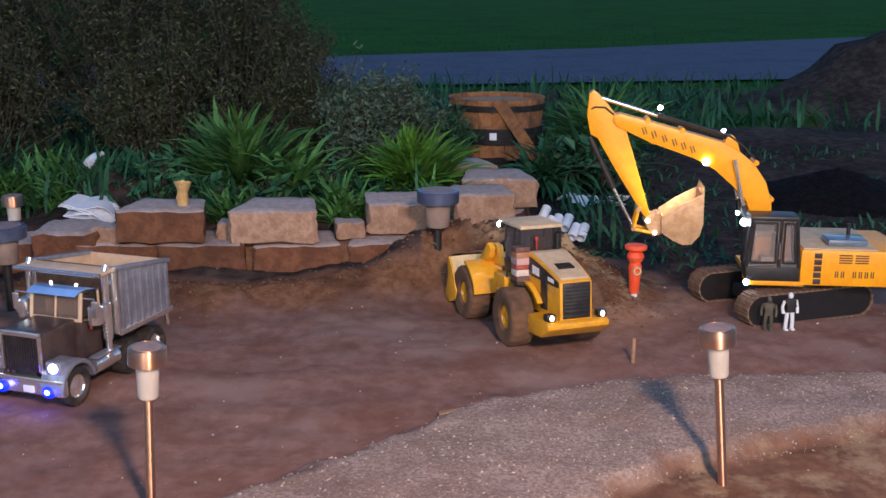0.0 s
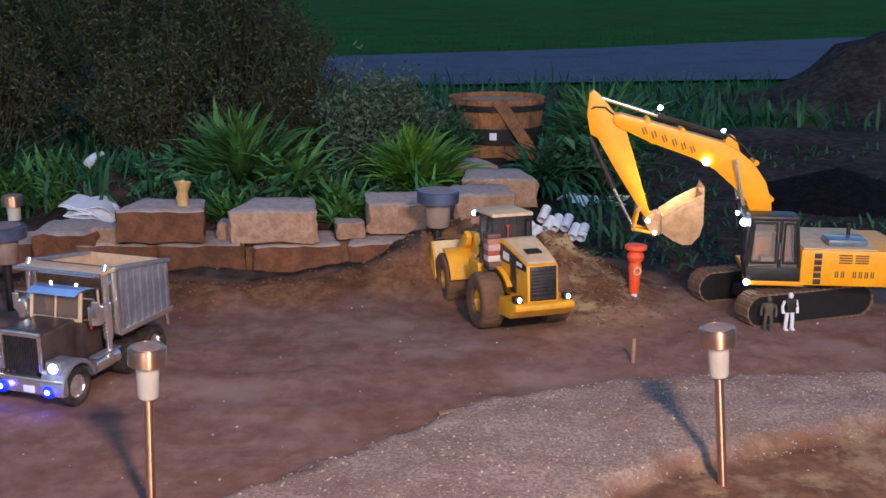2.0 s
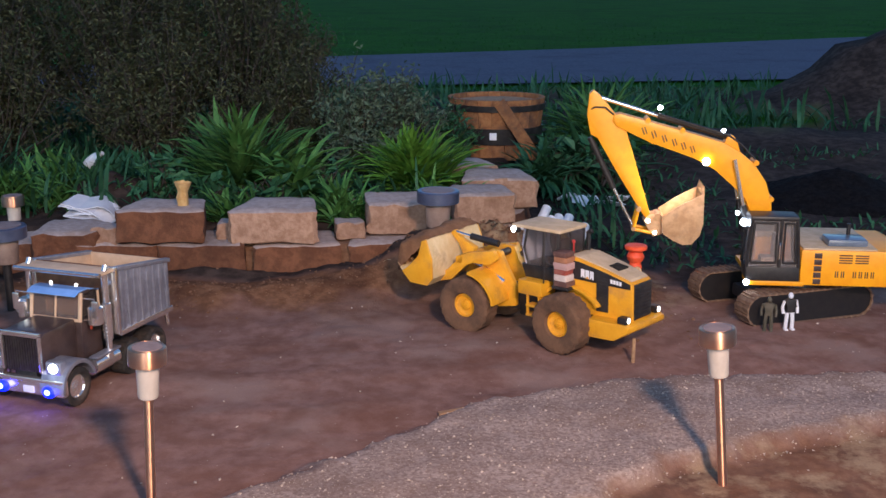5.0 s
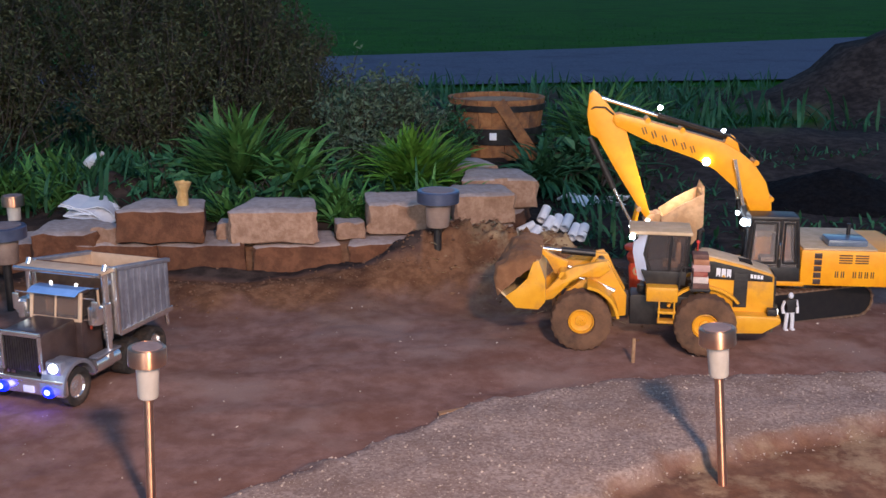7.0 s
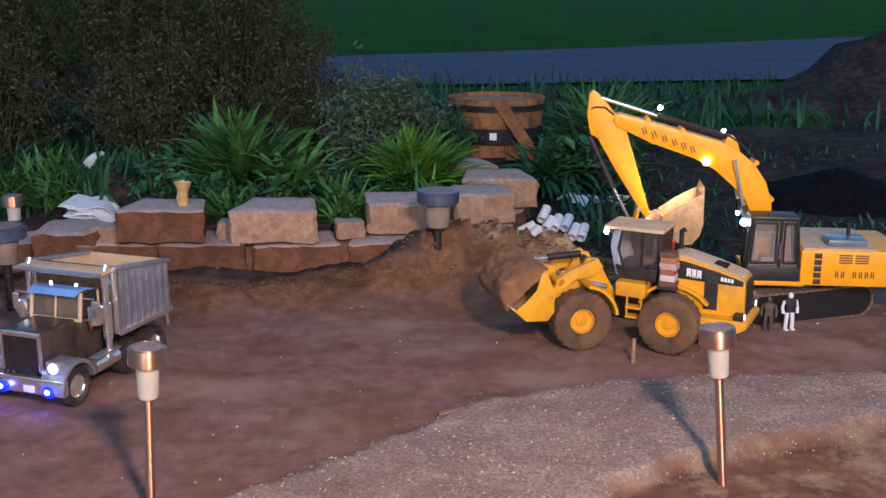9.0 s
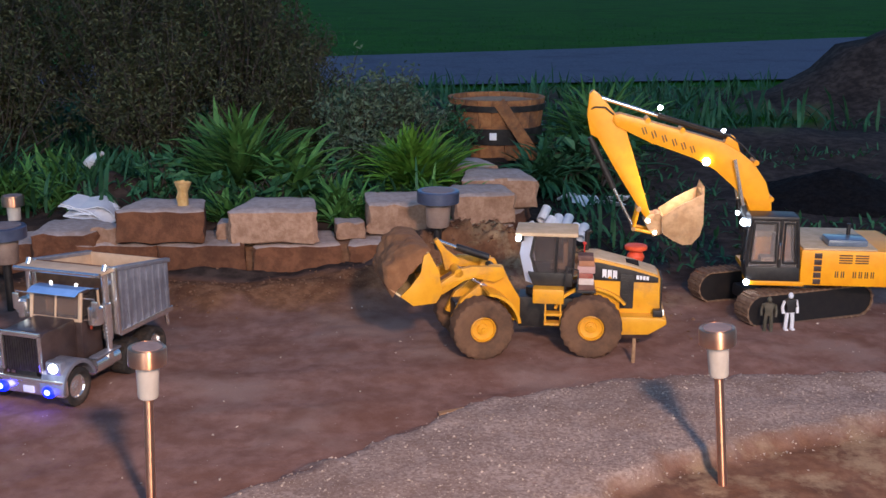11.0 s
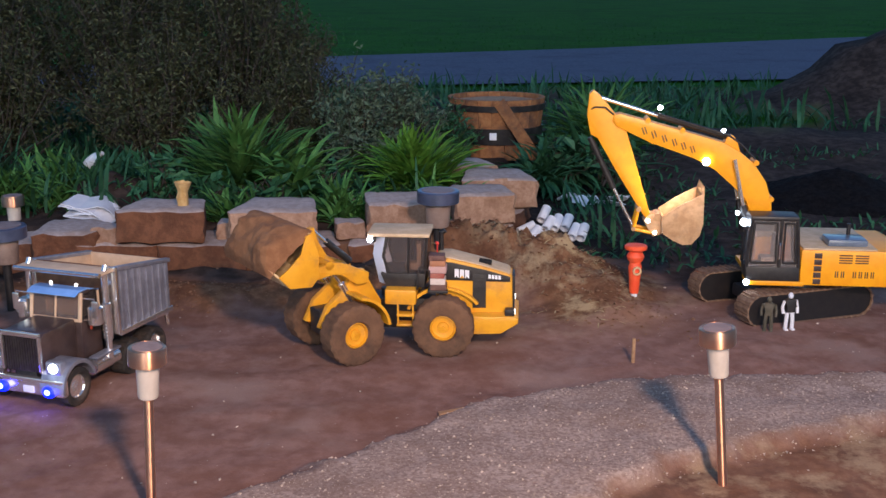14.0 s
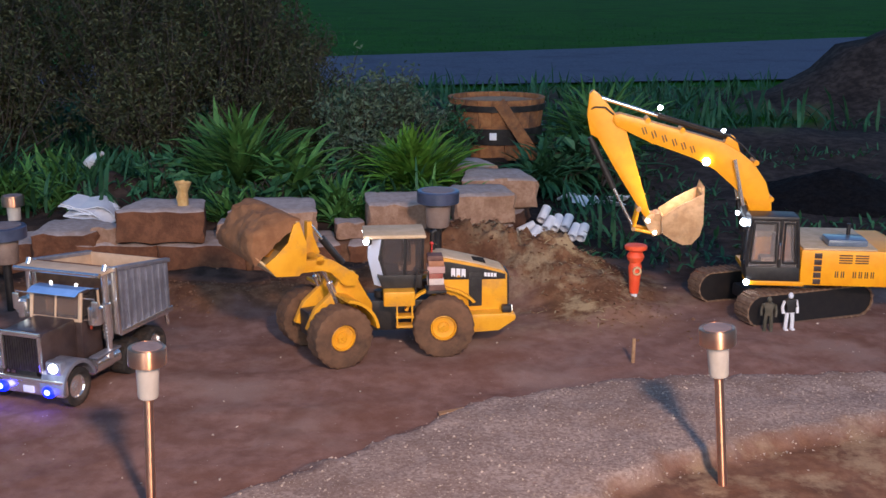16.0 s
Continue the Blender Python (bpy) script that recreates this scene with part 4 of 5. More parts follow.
SP = [(0.306, 0.222), (0.302, 0.182), (0.280, 0.168), (0.258, 0.158), (0.238, 0.160), (0.221, 0.180), (0.2145, 0.208), (0.216, 0.276)]
SI = [(0.300, 0.218), (0.296, 0.186), (0.277, 0.173), (0.257, 0.163), (0.240, 0.165), (0.226, 0.183), (0.2195, 0.209), (0.220, 0.276)]
bm = bmesh.new()
prism(bm, SP + SI[::-1], -0.046, 0.046, 0.0)
part("shell", bm, STEEL, scoop, "worn bare steel shell")
for s in (1, -1):
    bm = bmesh.new()
    prism(bm, SP + [(0.226, 0.272), (0.252, 0.258), (0.274, 0.245)], s * 0.046, s * 0.050, 0.0008)
    part("side_plate", bm, STEEL, scoop)
bm = bmesh.new()
for i in range(5):
    y = -0.04 + 0.02 * i
    prism(bm, [(0.215, 0.272), (0.222, 0.272), (0.216, 0.292)], y - 0.005, y + 0.005)
part("teeth", bm, STEEL, scoop)
for c, r, mat_ in (((0.213, 0.026, 0.3445), 0.0090, LEDWARM), ((0.316, -0.01, 0.459), 0.0060, LED), ((0.176, 0.0, 0.411), 0.0050, LED), ((0.128, 0.058, 0.216), 0.0085, LED), ((0.139, 0.034, 0.232), 0.0050, LED),
                   ((0.1230, 0.1070, 0.092), 0.0068, LED), ((0.335, 0.028, 0.207), 0.0042, LED), ((0.318, 0.028, 0.180), 0.0035, LED)):
    bm = bmesh.new()
    ball(bm, c, r)
    part("work_lamp", bm, mat_, exc, "bright lit work lamp")
bm = bmesh.new()
pipe(bm, [(0.121, 0.054, 0.190), (0.126, 0.056, 0.212)], 0.003, 6)
part("lamp_bracket", bm, BLACK, exc)
shine = new("boom_lamp", bpy.data.lights.new("boom_lamp", 'SPOT'))
shine.data.energy, shine.data.color, shine.data.spot_size, shine.data.spot_blend, shine.data.shadow_soft_size = 2.4, (1.0, 0.86, 0.62), radians(120), 0.6, 0.008
shine.matrix_world = exc.matrix_world @ look((0.222, 0.042, 0.338), (0.345, 0.0, 0.25))

# ---- dump truck ----
truck = empty("dump_truck", pose(-0.741, 1.728, 0.0, 0, 0, -109) , "dark dump truck model, chrome trim, empty ribbed grey bed", "dump truck")
bm = bmesh.new()
box(bm, -0.325, -0.01, -0.022, 0.022, 0.040, 0.064, 0.002)
part("chassis", bm, BLACK, truck)
bm = bmesh.new()
box(bm, -0.010, 0.004, -0.089, 0.089, 0.027, 0.058, 0.004)
part("bumper", bm, CHROME, truck, "chrome front bumper")
bm = bmesh.new()
box(bm, 0.0035, 0.006, 0.004, 0.026, 0.031, 0.043, 0.001)
part("plate", bm, WHITE, truck, "small blank white plate")
bm = bmesh.new()
prism(bm, [(-0.004, 0.066), (-0.004, 0.130), (-0.014, 0.136), (-0.098, 0.138), (-0.098, 0.066)], -0.044, 0.044, 0.006)
part("bonnet", bm, DARKPAINT, truck)
bm = bmesh.new()
box(bm, -0.006, 0.000, -0.043, -0.037, 0.066, 0.137, 0.002)
box(bm, -0.006, 0.000, 0.037, 0.043, 0.066, 0.137, 0.002)
box(bm, -0.006, 0.000, -0.043, 0.043, 0.130, 0.139, 0.002)
gr = part("grille_frame", bm, CHROME, truck, "chrome radiator surround")
for i in range(14):
    bm = bmesh.new()
    y = -0.034 + i * 0.0052
    box(bm, -0.004, -0.001, y - 0.0012, y + 0.0012, 0.067, 0.131)
    part("slat", bm, surface("dull_slat", (0.10, 0.09, 0.10), (0.14, 0.13, 0.13), 40, 0.35, metal=0.8) if i == 0 else bpy.data.materials["dull_slat"], gr)
bm = bmesh.new()
prism(bm, [(-0.098, 0.062), (-0.098, 0.134), (-0.155, 0.134), (-0.155, 0.060)], -0.056, 0.056, 0.004)
box(bm, -0.128, -0.104, -0.056, 0.056, 0.181, 0.187, 0.002)
box(bm, -0.158, -0.152, -0.056, 0.056, 0.132, 0.178, 0.002)
cabt = part("cab", bm, DARKPAINT, truck)
for y in (-0.054, 0.054):
    for a, b in (((-0.098, 0.132), (-0.106, 0.185)), ((-0.152, 0.132), (-0.152, 0.178))):
        bm = bmesh.new()
        rod(bm, (a[0], y, a[1]), (b[0], y, b[1]), 0.0032, seg=6)
        part("cab_post", bm, TAN, truck)
    bm = bmesh.new()
    box(bm, -0.150, -0.106, y - 0.0006, y + 0.0006, 0.134, 0.184)
    part("side_window", bm, GLASS, truck)
bm = bmesh.new()
prism(bm, [(-0.0985, 0.134), (-0.1065, 0.185), (-0.1075, 0.185), (-0.0995, 0.134)], -0.052, 0.052)
ws = part("windscreen", bm, glassy("tinted_screen", (0.50, 0.40, 0.36), 0.08, 0.8), truck, "split windscreen with tan frame")
bm = bmesh.new()
for y in (-0.053, -0.0015, 0.050):
    prism(bm, [(-0.0965, 0.134), (-0.1045, 0.185), (-0.1065, 0.185), (-0.0985, 0.134)], y, y + 0.003)
prism(bm, [(-0.0965, 0.132), (-0.0972, 0.137), (-0.0995, 0.137), (-0.0990, 0.132)], -0.053, 0.053)
part("screen_frame", bm, TAN, ws)
bm = bmesh.new()
prism(bm, [(-0.102, 0.186), (-0.090, 0.181), (-0.090, 0.1825), (-0.106, 0.190), (-0.126, 0.190), (-0.158, 0.180), (-0.158, 0.177), (-0.126, 0.186)], -0.0535, 0.0535, 0.0008)
# blue of the reflected sky is put into the visor's colour
part("visor", bm, surface("sky_reflection_visor", (0.17, 0.36, 0.80), (0.21, 0.41, 0.86), 30, 0.2, coat=0.6), truck, "glossy visor and roof, sky reflection painted in blue")
bm = bmesh.new()
box(bm, -0.146, -0.125, -0.045, 0.045, 0.13, 0.17, 0.006)
part("seat_back", bm, TAN, truck)
for s in (1, -1):
    bm = bmesh.new()
    prof = [(-0.040 + math.cos(math.radians(a)) * 0.041, 0.034 + math.sin(math.radians(a)) * 0.043) for a in np.linspace(0, 165, 14)]
    prof += [(-0.040 + math.cos(math.radians(a)) * 0.047, 0.034 + math.sin(math.radians(a)) * 0.051) for a in np.linspace(165, 0, 14)]
    prism(bm, prof, s * 0.040, s * 0.090, 0.001)
    part("front_mudguard", bm, ALU if s > 0 else DARKPAINT, truck, "grey rounded mudguard")
    bm = bmesh.new()
    box(bm, -0.020, -0.002, s * 0.048, s * 0.082, 0.064, 0.090, 0.006)
    hp = part("lamp_pod", bm, ALU, truck)
    bm = bmesh.new()
    ball(bm, (-0.001, s * 0.066, 0.078), 0.004, 0.0095, 0.0082)
    part("headlight", bm, LED, truck, "bright white headlight")
    bm = bmesh.new()
    ball(bm, (0.005, s * 0.050 + 0.008, 0.036), 0.006, 0.0135, 0.0110)
    fog = part("fog_lamp", bm, BLUELED, truck, "glowing blue lamp under the bumper")
    bm = bmesh.new()
    ball(bm, (0.0095, s * 0.050 + 0.008, 0.037), 0.0030, 0.0062, 0.0050)
    part("bulb", bm, BLUECORE, fog, "pale blue-white bulb")
    blue = new("blue_lamp", bpy.data.lights.new("blue_lamp", 'POINT'))
    blue.data.energy, blue.data.color, blue.data.shadow_soft_size = 0.055, (0.06, 0.05, 1.0), 0.008
    blue.matrix_world = truck.matrix_world @ pose(0.022, s * 0.050 + 0.008, 0.034)
    bm = bmesh.new()
    lathe(bm, [(0.0062, 0.055), (0.0062, 0.09), (0.0085, 0.092), (0.0085, 0.160), (0.0062, 0.162), (0.0062, 0.218), (0.0, 0.218)], 14, pose(-0.136, s * 0.084, 0))
    rod(bm, (-0.136, s * 0.084, 0.216), (-0.143, s * 0.084, 0.230), 0.006)
    part("exhaust_pipe", bm, CHROME, truck, "chrome upright exhaust")
    bm = bmesh.new()
    for i in range(9):
        box(bm, -0.1285, -0.1270, s * 0.084 - 0.004, s * 0.084 + 0.004, 0.096 + i * 0.007, 0.100 + i * 0.007)
    part("heat_shield", bm, CHROME, truck, "slotted bright heat shield")
    bm = bmesh.new()
    lathe(bm, [(0.0, 0.0), (0.014, 0.0), (0.014, 0.030), (0.011, 0.034), (0.0, 0.034)], 16, pose(-0.112, s * 0.078, 0.128, 0, 0, 0))
    part("air_cleaner", bm, CHROME, truck, "bright round air cleaner")
    bm = bmesh.new()
    pipe(bm, [(-0.105, s * 0.058, 0.175), (-0.100, s * 0.086, 0.178), (-0.100, s * 0.086, 0.138), (-0.105, s * 0.058, 0.135)], 0.0016, 6)
    box(bm, -0.103, -0.098, s * 0.080, s * 0.094, 0.142, 0.174, 0.002)
    part("mirror", bm, CHROME, truck)
    bm = bmesh.new()
    rod(bm, (-0.165, s * 0.070, 0.050), (-0.095, s * 0.070, 0.050), 0.017, seg=18)
    part("fuel_tank", bm, CHROME, truck, "polished round fuel tank")
    bm = bmesh.new()
    box(bm, -0.160, -0.088, s * 0.074, s * 0.092, 0.068, 0.072, 0.001)
    part("step", bm, ALU, truck)
    w_ = wheel(truck, "front_wheel", 0.036, 0.022, s, 0.021, 20, TYRE, CHROME, "chrome rim")
    w_.matrix_basis = pose(-0.040, s * 0.076, 0.034, 0, 8, 0)
    for x in (-0.205, -0.278):
        w_ = wheel(truck, "rear_wheel", 0.036, 0.040, s, 0.021, 20, TYRE, CHROME, "chrome rim")
        w_.matrix_basis = pose(x, s * 0.068, 0.034, 0, 20, 0)
    bm = bmesh.new()
    box(bm, -0.125, -0.120, s * 0.0565, s * 0.060, 0.112, 0.120, 0.001)
    part("marker_lamp", bm, HYDRANT, truck, "small amber side marker")
    bm = bmesh.new()
    pipe(bm, [(-0.26, s * 0.086, 0.090), (-0.318, s * 0.086, 0.088), (-0.322, s * 0.086, 0.062)], 0.004, 8)
    part("rear_rail", bm, CHROME, truck)
# glow stands in for the glint of small chrome roof lamps
for y in (-0.030, 0.026):
    bm = bmesh.new()
    ball(bm, (-0.130, y, 0.1915), 0.0032)
    part("roof_lamp", bm, REARLED, truck, "small chrome roof lamp, its glint put in as glow")
# bed: a box open above, ribs outside
HEADBOARD = surface("dark_brown_board", (0.105, 0.052, 0.030), (0.16, 0.085, 0.050), 40, 0.8, bump=0.3)
bed = new("dump_bed")
bed.parent = truck
X0, X1, ZB, ZT, HB = -0.158, -0.325, 0.096, 0.223, 0.092
ZR = 0.198


def bed_top(x):
    return ZT + (ZR - ZT) * (x - X0) / (X1 - X0)



for s in (1, -1):
    bm = bmesh.new()
    prism(bm, [(X0, ZB), (X0, ZT), (X1, ZR), (X1, ZB - 0.004)], s * (HB - 0.004), s * HB, 0.001)
    part("side_wall", bm, ALU, bed, "ribbed grey aluminium side")
    bm = bmesh.new()
    prism(bm, [(X0, ZB), (X0, ZT - 0.003), (X1, ZR - 0.003), (X1, ZB)], s * (HB - 0.0055), s * (HB - 0.0042))
    part("lining", bm, TAN, bed, "tan dusty lining")
    for i in range(8):
        x = X0 - 0.011 - i * 0.0206
        bm = bmesh.new()
        box(bm, x - 0.004, x + 0.004, s * HB, s * (HB + 0.005), ZB + 0.006, bed_top(x) - 0.006, 0.0015)
        part("rib", bm, ALU, bed)
    bm = bmesh.new()
    prism(bm, [(X0, ZT - 0.006), (X0, ZT + 0.002), (X1 - 0.002, ZR + 0.002), (X1 - 0.002, ZR - 0.006)], s * (HB - 0.006), s * (HB + 0.006), 0.0015)
    part("top_rail", bm, ALU, bed)
    bm = bmesh.new()
    box(bm, X1 - 0.002, X0 + 0.002, s * (HB - 0.004), s * (HB + 0.006), ZB - 0.004, ZB + 0.006, 0.002)
    part("bottom_rail", bm, CHROME, bed, "bright lower rail")
for nm, x0, x1, z1 in (("bed_floor", X1, X0, ZB + 0.004), ("tailgate", X1, X1 + 0.004, ZR), ("front_wall", X0 - 0.004, X0, ZT)):
    bm = bmesh.new()
    box(bm, x0, x1, -HB + 0.006, HB - 0.006, ZB, z1)
    part(nm, bm, HEADBOARD if nm == "front_wall" else TAN, bed, "dark brown board" if nm == "front_wall" else "tan dusty lining")
bm = bmesh.new()
box(bm, X0 - 0.002, X0 + 0.046, -HB - 0.002, HB + 0.002, ZT - 0.006, ZT - 0.001, 0.0015)
part("cab_guard", bm, TAN, bed, "tan guard shelf over the cab")
bm = bmesh.new()
rod(bm, (X0 + 0.047, -HB - 0.002, ZT - 0.004), (X0 + 0.047, HB + 0.002, ZT - 0.004), 0.0045, seg=10)
part("guard_edge", bm, CHROME, bed, "bright rolled front edge")
for s in (1, -1):
    bm = bmesh.new()
    box(bm, X0, X0 + 0.008, min(s * (HB - 0.012), s * (HB + 0.006)), max(s * (HB - 0.012), s * (HB + 0.006)), ZB, ZT + 0.002, 0.002)
    part("corner_post", bm, CHROME, bed, "bright corner post")

# ---- retaining wall of loose concrete blocks ----
def block_mesh(seed, w, d, h, taper=0.72, rough=0.0045, mat_=BLOCK):
    rnd = random.Random(seed)
    bm = bmesh.new()
    bmesh.ops.create_cube(bm, size=1)
    bmesh.ops.bevel(bm, geom=bm.edges[:], offset=0.05, segments=1, affect='EDGES')
    bmesh.ops.subdivide_edges(bm, edges=[e for e in bm.edges if e.calc_length() > 0.3], cuts=4, use_grid_fill=True)
    for v in bm.verts:
        u = v.co.y + 0.5
        x = v.co.x * w * (1 - (1 - taper) * u)
        p = Vector((x, v.co.y * d, v.co.z * h))
        n = noise.noise_vector(p * 38 + Vector((seed * 3.1, 0, 0))) * rough + noise.noise_vector(p * 110 + Vector((seed, 5, 0))) * rough * 0.5
        k = 1.6 if u < 0.12 else 0.7
        v.co = p + n * k
    me = bpy.data.meshes.new("block")
    bmesh.ops.recalc_face_normals(bm, faces=bm.faces)
    bm.to_mesh(me)
    bm.free()
    for p in me.polygons:
        p.use_smooth = True
    me.set_sharp_from_angle(angle=radians(40))
    me.materials.append(mat_)
    me.materials.append(SKYLIT_TOP)
    # upward faces get the tone with sky light painted in
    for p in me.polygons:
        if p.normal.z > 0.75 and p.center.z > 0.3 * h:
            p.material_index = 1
    return me


bm = bmesh.new()
box(bm, -1.4, -0.05, 2.60, 2.74, -0.05, 0.082, 0.004)
wall = part("wall_garden", bm, HEAP)
tagged(wall, "low garden wall of tan concrete blocks with gaps", "garden wall", kind="structure")
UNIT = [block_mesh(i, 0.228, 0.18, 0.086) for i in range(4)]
LOW = [block_mesh(i + 20, 0.228, 0.17, 0.086, mat_=STAINED_SHADED) for i in range(4)]
LOWHALF = block_mesh(10, 0.17, 0.16, 0.070, 0.8, rough=0.008, mat_=STAINED_SHADED)
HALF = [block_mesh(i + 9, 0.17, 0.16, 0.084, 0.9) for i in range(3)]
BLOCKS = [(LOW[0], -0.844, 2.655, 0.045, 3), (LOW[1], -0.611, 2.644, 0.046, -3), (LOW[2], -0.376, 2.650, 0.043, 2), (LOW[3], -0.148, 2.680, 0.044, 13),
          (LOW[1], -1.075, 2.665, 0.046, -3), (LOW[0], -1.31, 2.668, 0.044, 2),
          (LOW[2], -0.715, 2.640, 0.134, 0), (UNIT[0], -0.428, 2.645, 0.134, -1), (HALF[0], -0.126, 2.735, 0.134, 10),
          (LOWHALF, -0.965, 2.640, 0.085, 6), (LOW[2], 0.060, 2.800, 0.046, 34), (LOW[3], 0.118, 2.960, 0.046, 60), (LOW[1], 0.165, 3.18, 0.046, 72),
          (HALF[1], 0.105, 2.850, 0.134, 8), (UNIT[2], 0.160, 3.080, 0.136, 4), (HALF[2], 0.07, 3.3, 0.136, 20)]
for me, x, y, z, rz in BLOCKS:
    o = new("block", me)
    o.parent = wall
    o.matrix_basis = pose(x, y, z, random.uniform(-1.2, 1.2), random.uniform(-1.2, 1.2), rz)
small = block_mesh(31, 0.078, 0.08, 0.04, 0.9)
for x, y, z, rz in ((-0.245, 2.665, 0.108, 12), (-0.86, 2.62, 0.105, -8), (-0.55, 2.66, 0.107, 5)):
    o = new("block", small)
    o.parent = wall
    o.matrix_basis = pose(x, y, z, 0, 0, rz)
# timber edging behind the wall
bm = bmesh.new()
box(bm, -0.70, -0.10, 2.98, 3.03, 0.085, 0.135, 0.006)
log = part("edging_timber", bm, surface("grey_timber", (0.16, 0.13, 0.12), (0.24, 0.2, 0.18), 40, 0.9, bump=0.4))
tagged(log, "weathered grey edging timber behind the blocks", "timber")


# ---- solar stake lamps ----
def stake_lamp(x, y, lean, top, k, label, cap_mat, stake_mat, tall=1.0, shade=FROST):
    lamp = empty("garden_lamp", pose(x, y, -0.01, 0, lean, 0), label, "garden lamp", "stake lamps")
    h0 = top - 0.0735 * k * tall + 0.01
    bm = bmesh.new()
    lathe(bm, [(0.0, -0.03), (0.0068 * k ** 0.5, -0.02), (0.0068 * k ** 0.5, h0), (0, h0)], 16)
    part("stake", bm, stake_mat, lamp)
    bm = bmesh.new()
    lathe(bm, [(0.0, h0), (0.0130 * k, h0), (0.0142 * k, h0 + 0.003), (0.0160 * k, h0 + 0.050 * k * tall), (0, h0 + 0.050 * k * tall)], 24)
    part("diffuser", bm, shade, lamp, "frosted plastic diffuser")
    bm = bmesh.new()
    z0 = h0 + 0.049 * k * tall
    lathe(bm, [(0.0150 * k, z0 + 0.004), (0.0255 * k, z0), (0.0262 * k, z0 + 0.001), (0.0262 * k, z0 + 0.0225 * k * tall), (0.0250 * k, z0 + 0.0245 * k * tall), (0.021 * k, z0 + 0.0247 * k * tall), (0, z0 + 0.0247 * k * tall)], 32)
    cap = part("cap", bm, cap_mat, lamp)
    bm = bmesh.new()
    lathe(bm, [(0, z0 + 0.0245 * k * tall), (0.0205 * k, z0 + 0.0245 * k * tall), (0.0205 * k, z0 + 0.0254 * k * tall), (0, z0 + 0.0254 * k * tall)], 28)
    part("solar_panel", bm, surface("dull_solar_cell", (0.22, 0.17, 0.17), (0.28, 0.22, 0.21), 60, 0.6) if "dull_solar_cell" not in bpy.data.materials else bpy.data.materials["dull_solar_cell"], cap, "dull grey solar cell")
    return lamp


# dark cap with the blue of reflected sky mixed into its colour
SKYCAP = surface("sky_tinted_steel_cap", (0.10, 0.13, 0.22), (0.14, 0.17, 0.28), 30, 0.3, metal=0.6)
stake_lamp(0.418, 1.421, -5.6, 0.251, 1.0, "slim polished copper stake lamp in the gravel", COPPER, COPPER)
stake_lamp(-0.414, 1.345, 2.4, 0.248, 1.0, "slim polished copper stake lamp in packed soil", COPPER, COPPER)
stake_lamp(-1.168, 2.78, 0, 0.172, 1.15, "slim copper stake lamp behind the blocks", COPPER, COPPER)
SMOKED = surface("smoky_grey_plastic", (0.26, 0.19, 0.16), (0.34, 0.26, 0.22), 30, 0.35)
stake_lamp(-0.014, 2.515, 0.5, 0.238, 2.0, "wide dark-capped stake lamp before the block wall", SKYCAP, BLACK, 0.62, SMOKED)
stake_lamp(-0.995, 2.30, 0, 0.198, 1.9, "wide dark-capped stake lamp beside the truck", SKYCAP, BLACK, 0.62, SMOKED)

# dark covered tub beside the truck
bm = bmesh.new()
lathe(bm, [(0.0, 0.0), (0.085, 0.0), (0.095, 0.12), (0.101, 0.125), (0.101, 0.135), (0.09, 0.135), (0.08, 0.02), (0, 0.02)], 24)
tub = part("plastic_tub", bm, surface("dark_teal_plastic", (0.01, 0.02, 0.03), (0.018, 0.03, 0.04), 30, 0.4))
tub.matrix_world = pose(-1.09, 2.12, 0)
tagged(tub, "dark teal plastic tub beside the truck", "tub")

# black mulch heap beyond the excavator
b2 = bmesh.new()
bmesh.ops.create_grid(b2, x_segments=48, y_segments=36, size=1)
for v in b2.verts:
    u_, w_ = v.co.x, v.co.y
    x, y = 1.36 + u_ * 0.34, 3.55 + w_ * 0.28
    r = math.hypot(u_, w_)
    z = 0.125 * max(0.0, 1 - r * (1 + 0.12 * fbm(u_, w_, 2))) ** 0.8 if r < 1 else 0
    v.co = Vector((x, y, height(x, y) - 0.012 + z + 0.006 * fbm(x, y, 18) + 0.004 * fbm(x, y, 50)))
heap = part("mulch_mound", b2, surface("black_mulch", (0.004, 0.004, 0.005), (0.011, 0.010, 0.011), 60, 1.0, bump=1.0, bump_scale=80, spec=0.1), smooth=60)
tagged(heap, "low heap of black mulch on dark soil", "mulch heap")

# ---- small things of the yard ----
hyd = empty("toy_hydrant", pose(0.447, 2.345, height(0.447, 2.345) - 0.002), "orange-red plastic toy hydrant with a flat top", "toy hydrant")
bm = bmesh.new()
lathe(bm, [(0.0, 0.008), (0.010, 0.008), (0.0115, 0.014), (0.0135, 0.045), (0.0155, 0.072), (0.0135, 0.078), (0.013, 0.083), (0.018, 0.088), (0.0205, 0.097), (0.0175, 0.104), (0.013, 0.110), (0.012, 0.113), (0, 0.113)], 22)
part("body", bm, HYDRANT, hyd)
bm = bmesh.new()
lathe(bm, [(0.0, 0.112), (0.024, 0.113), (0.0262, 0.116), (0.0262, 0.121), (0.024, 0.1235), (0.010, 0.1255), (0, 0.126)], 20)
part("top_flange", bm, HYDRANT, hyd)
bm = bmesh.new()
lathe(bm, [(0.006, 0.0), (0.010, 0.0), (0.010, 0.012), (0.006, 0.012), (0.006, 0.004)], 18, pose(0.0015, -0.010, 0.066, 90, 0, 0))
part("outlet_ring", bm, surface("yellowed_ring", (0.6, 0.4, 0.2), (0.7, 0.5, 0.28), 40, 0.5), hyd, "pale outlet ring")
bm = bmesh.new()
lathe(bm, [(0, 0), (0.008, 0), (0.009, 0.009), (0, 0.009)], 14)
part("foot", bm, WHITE, hyd, "white foot")
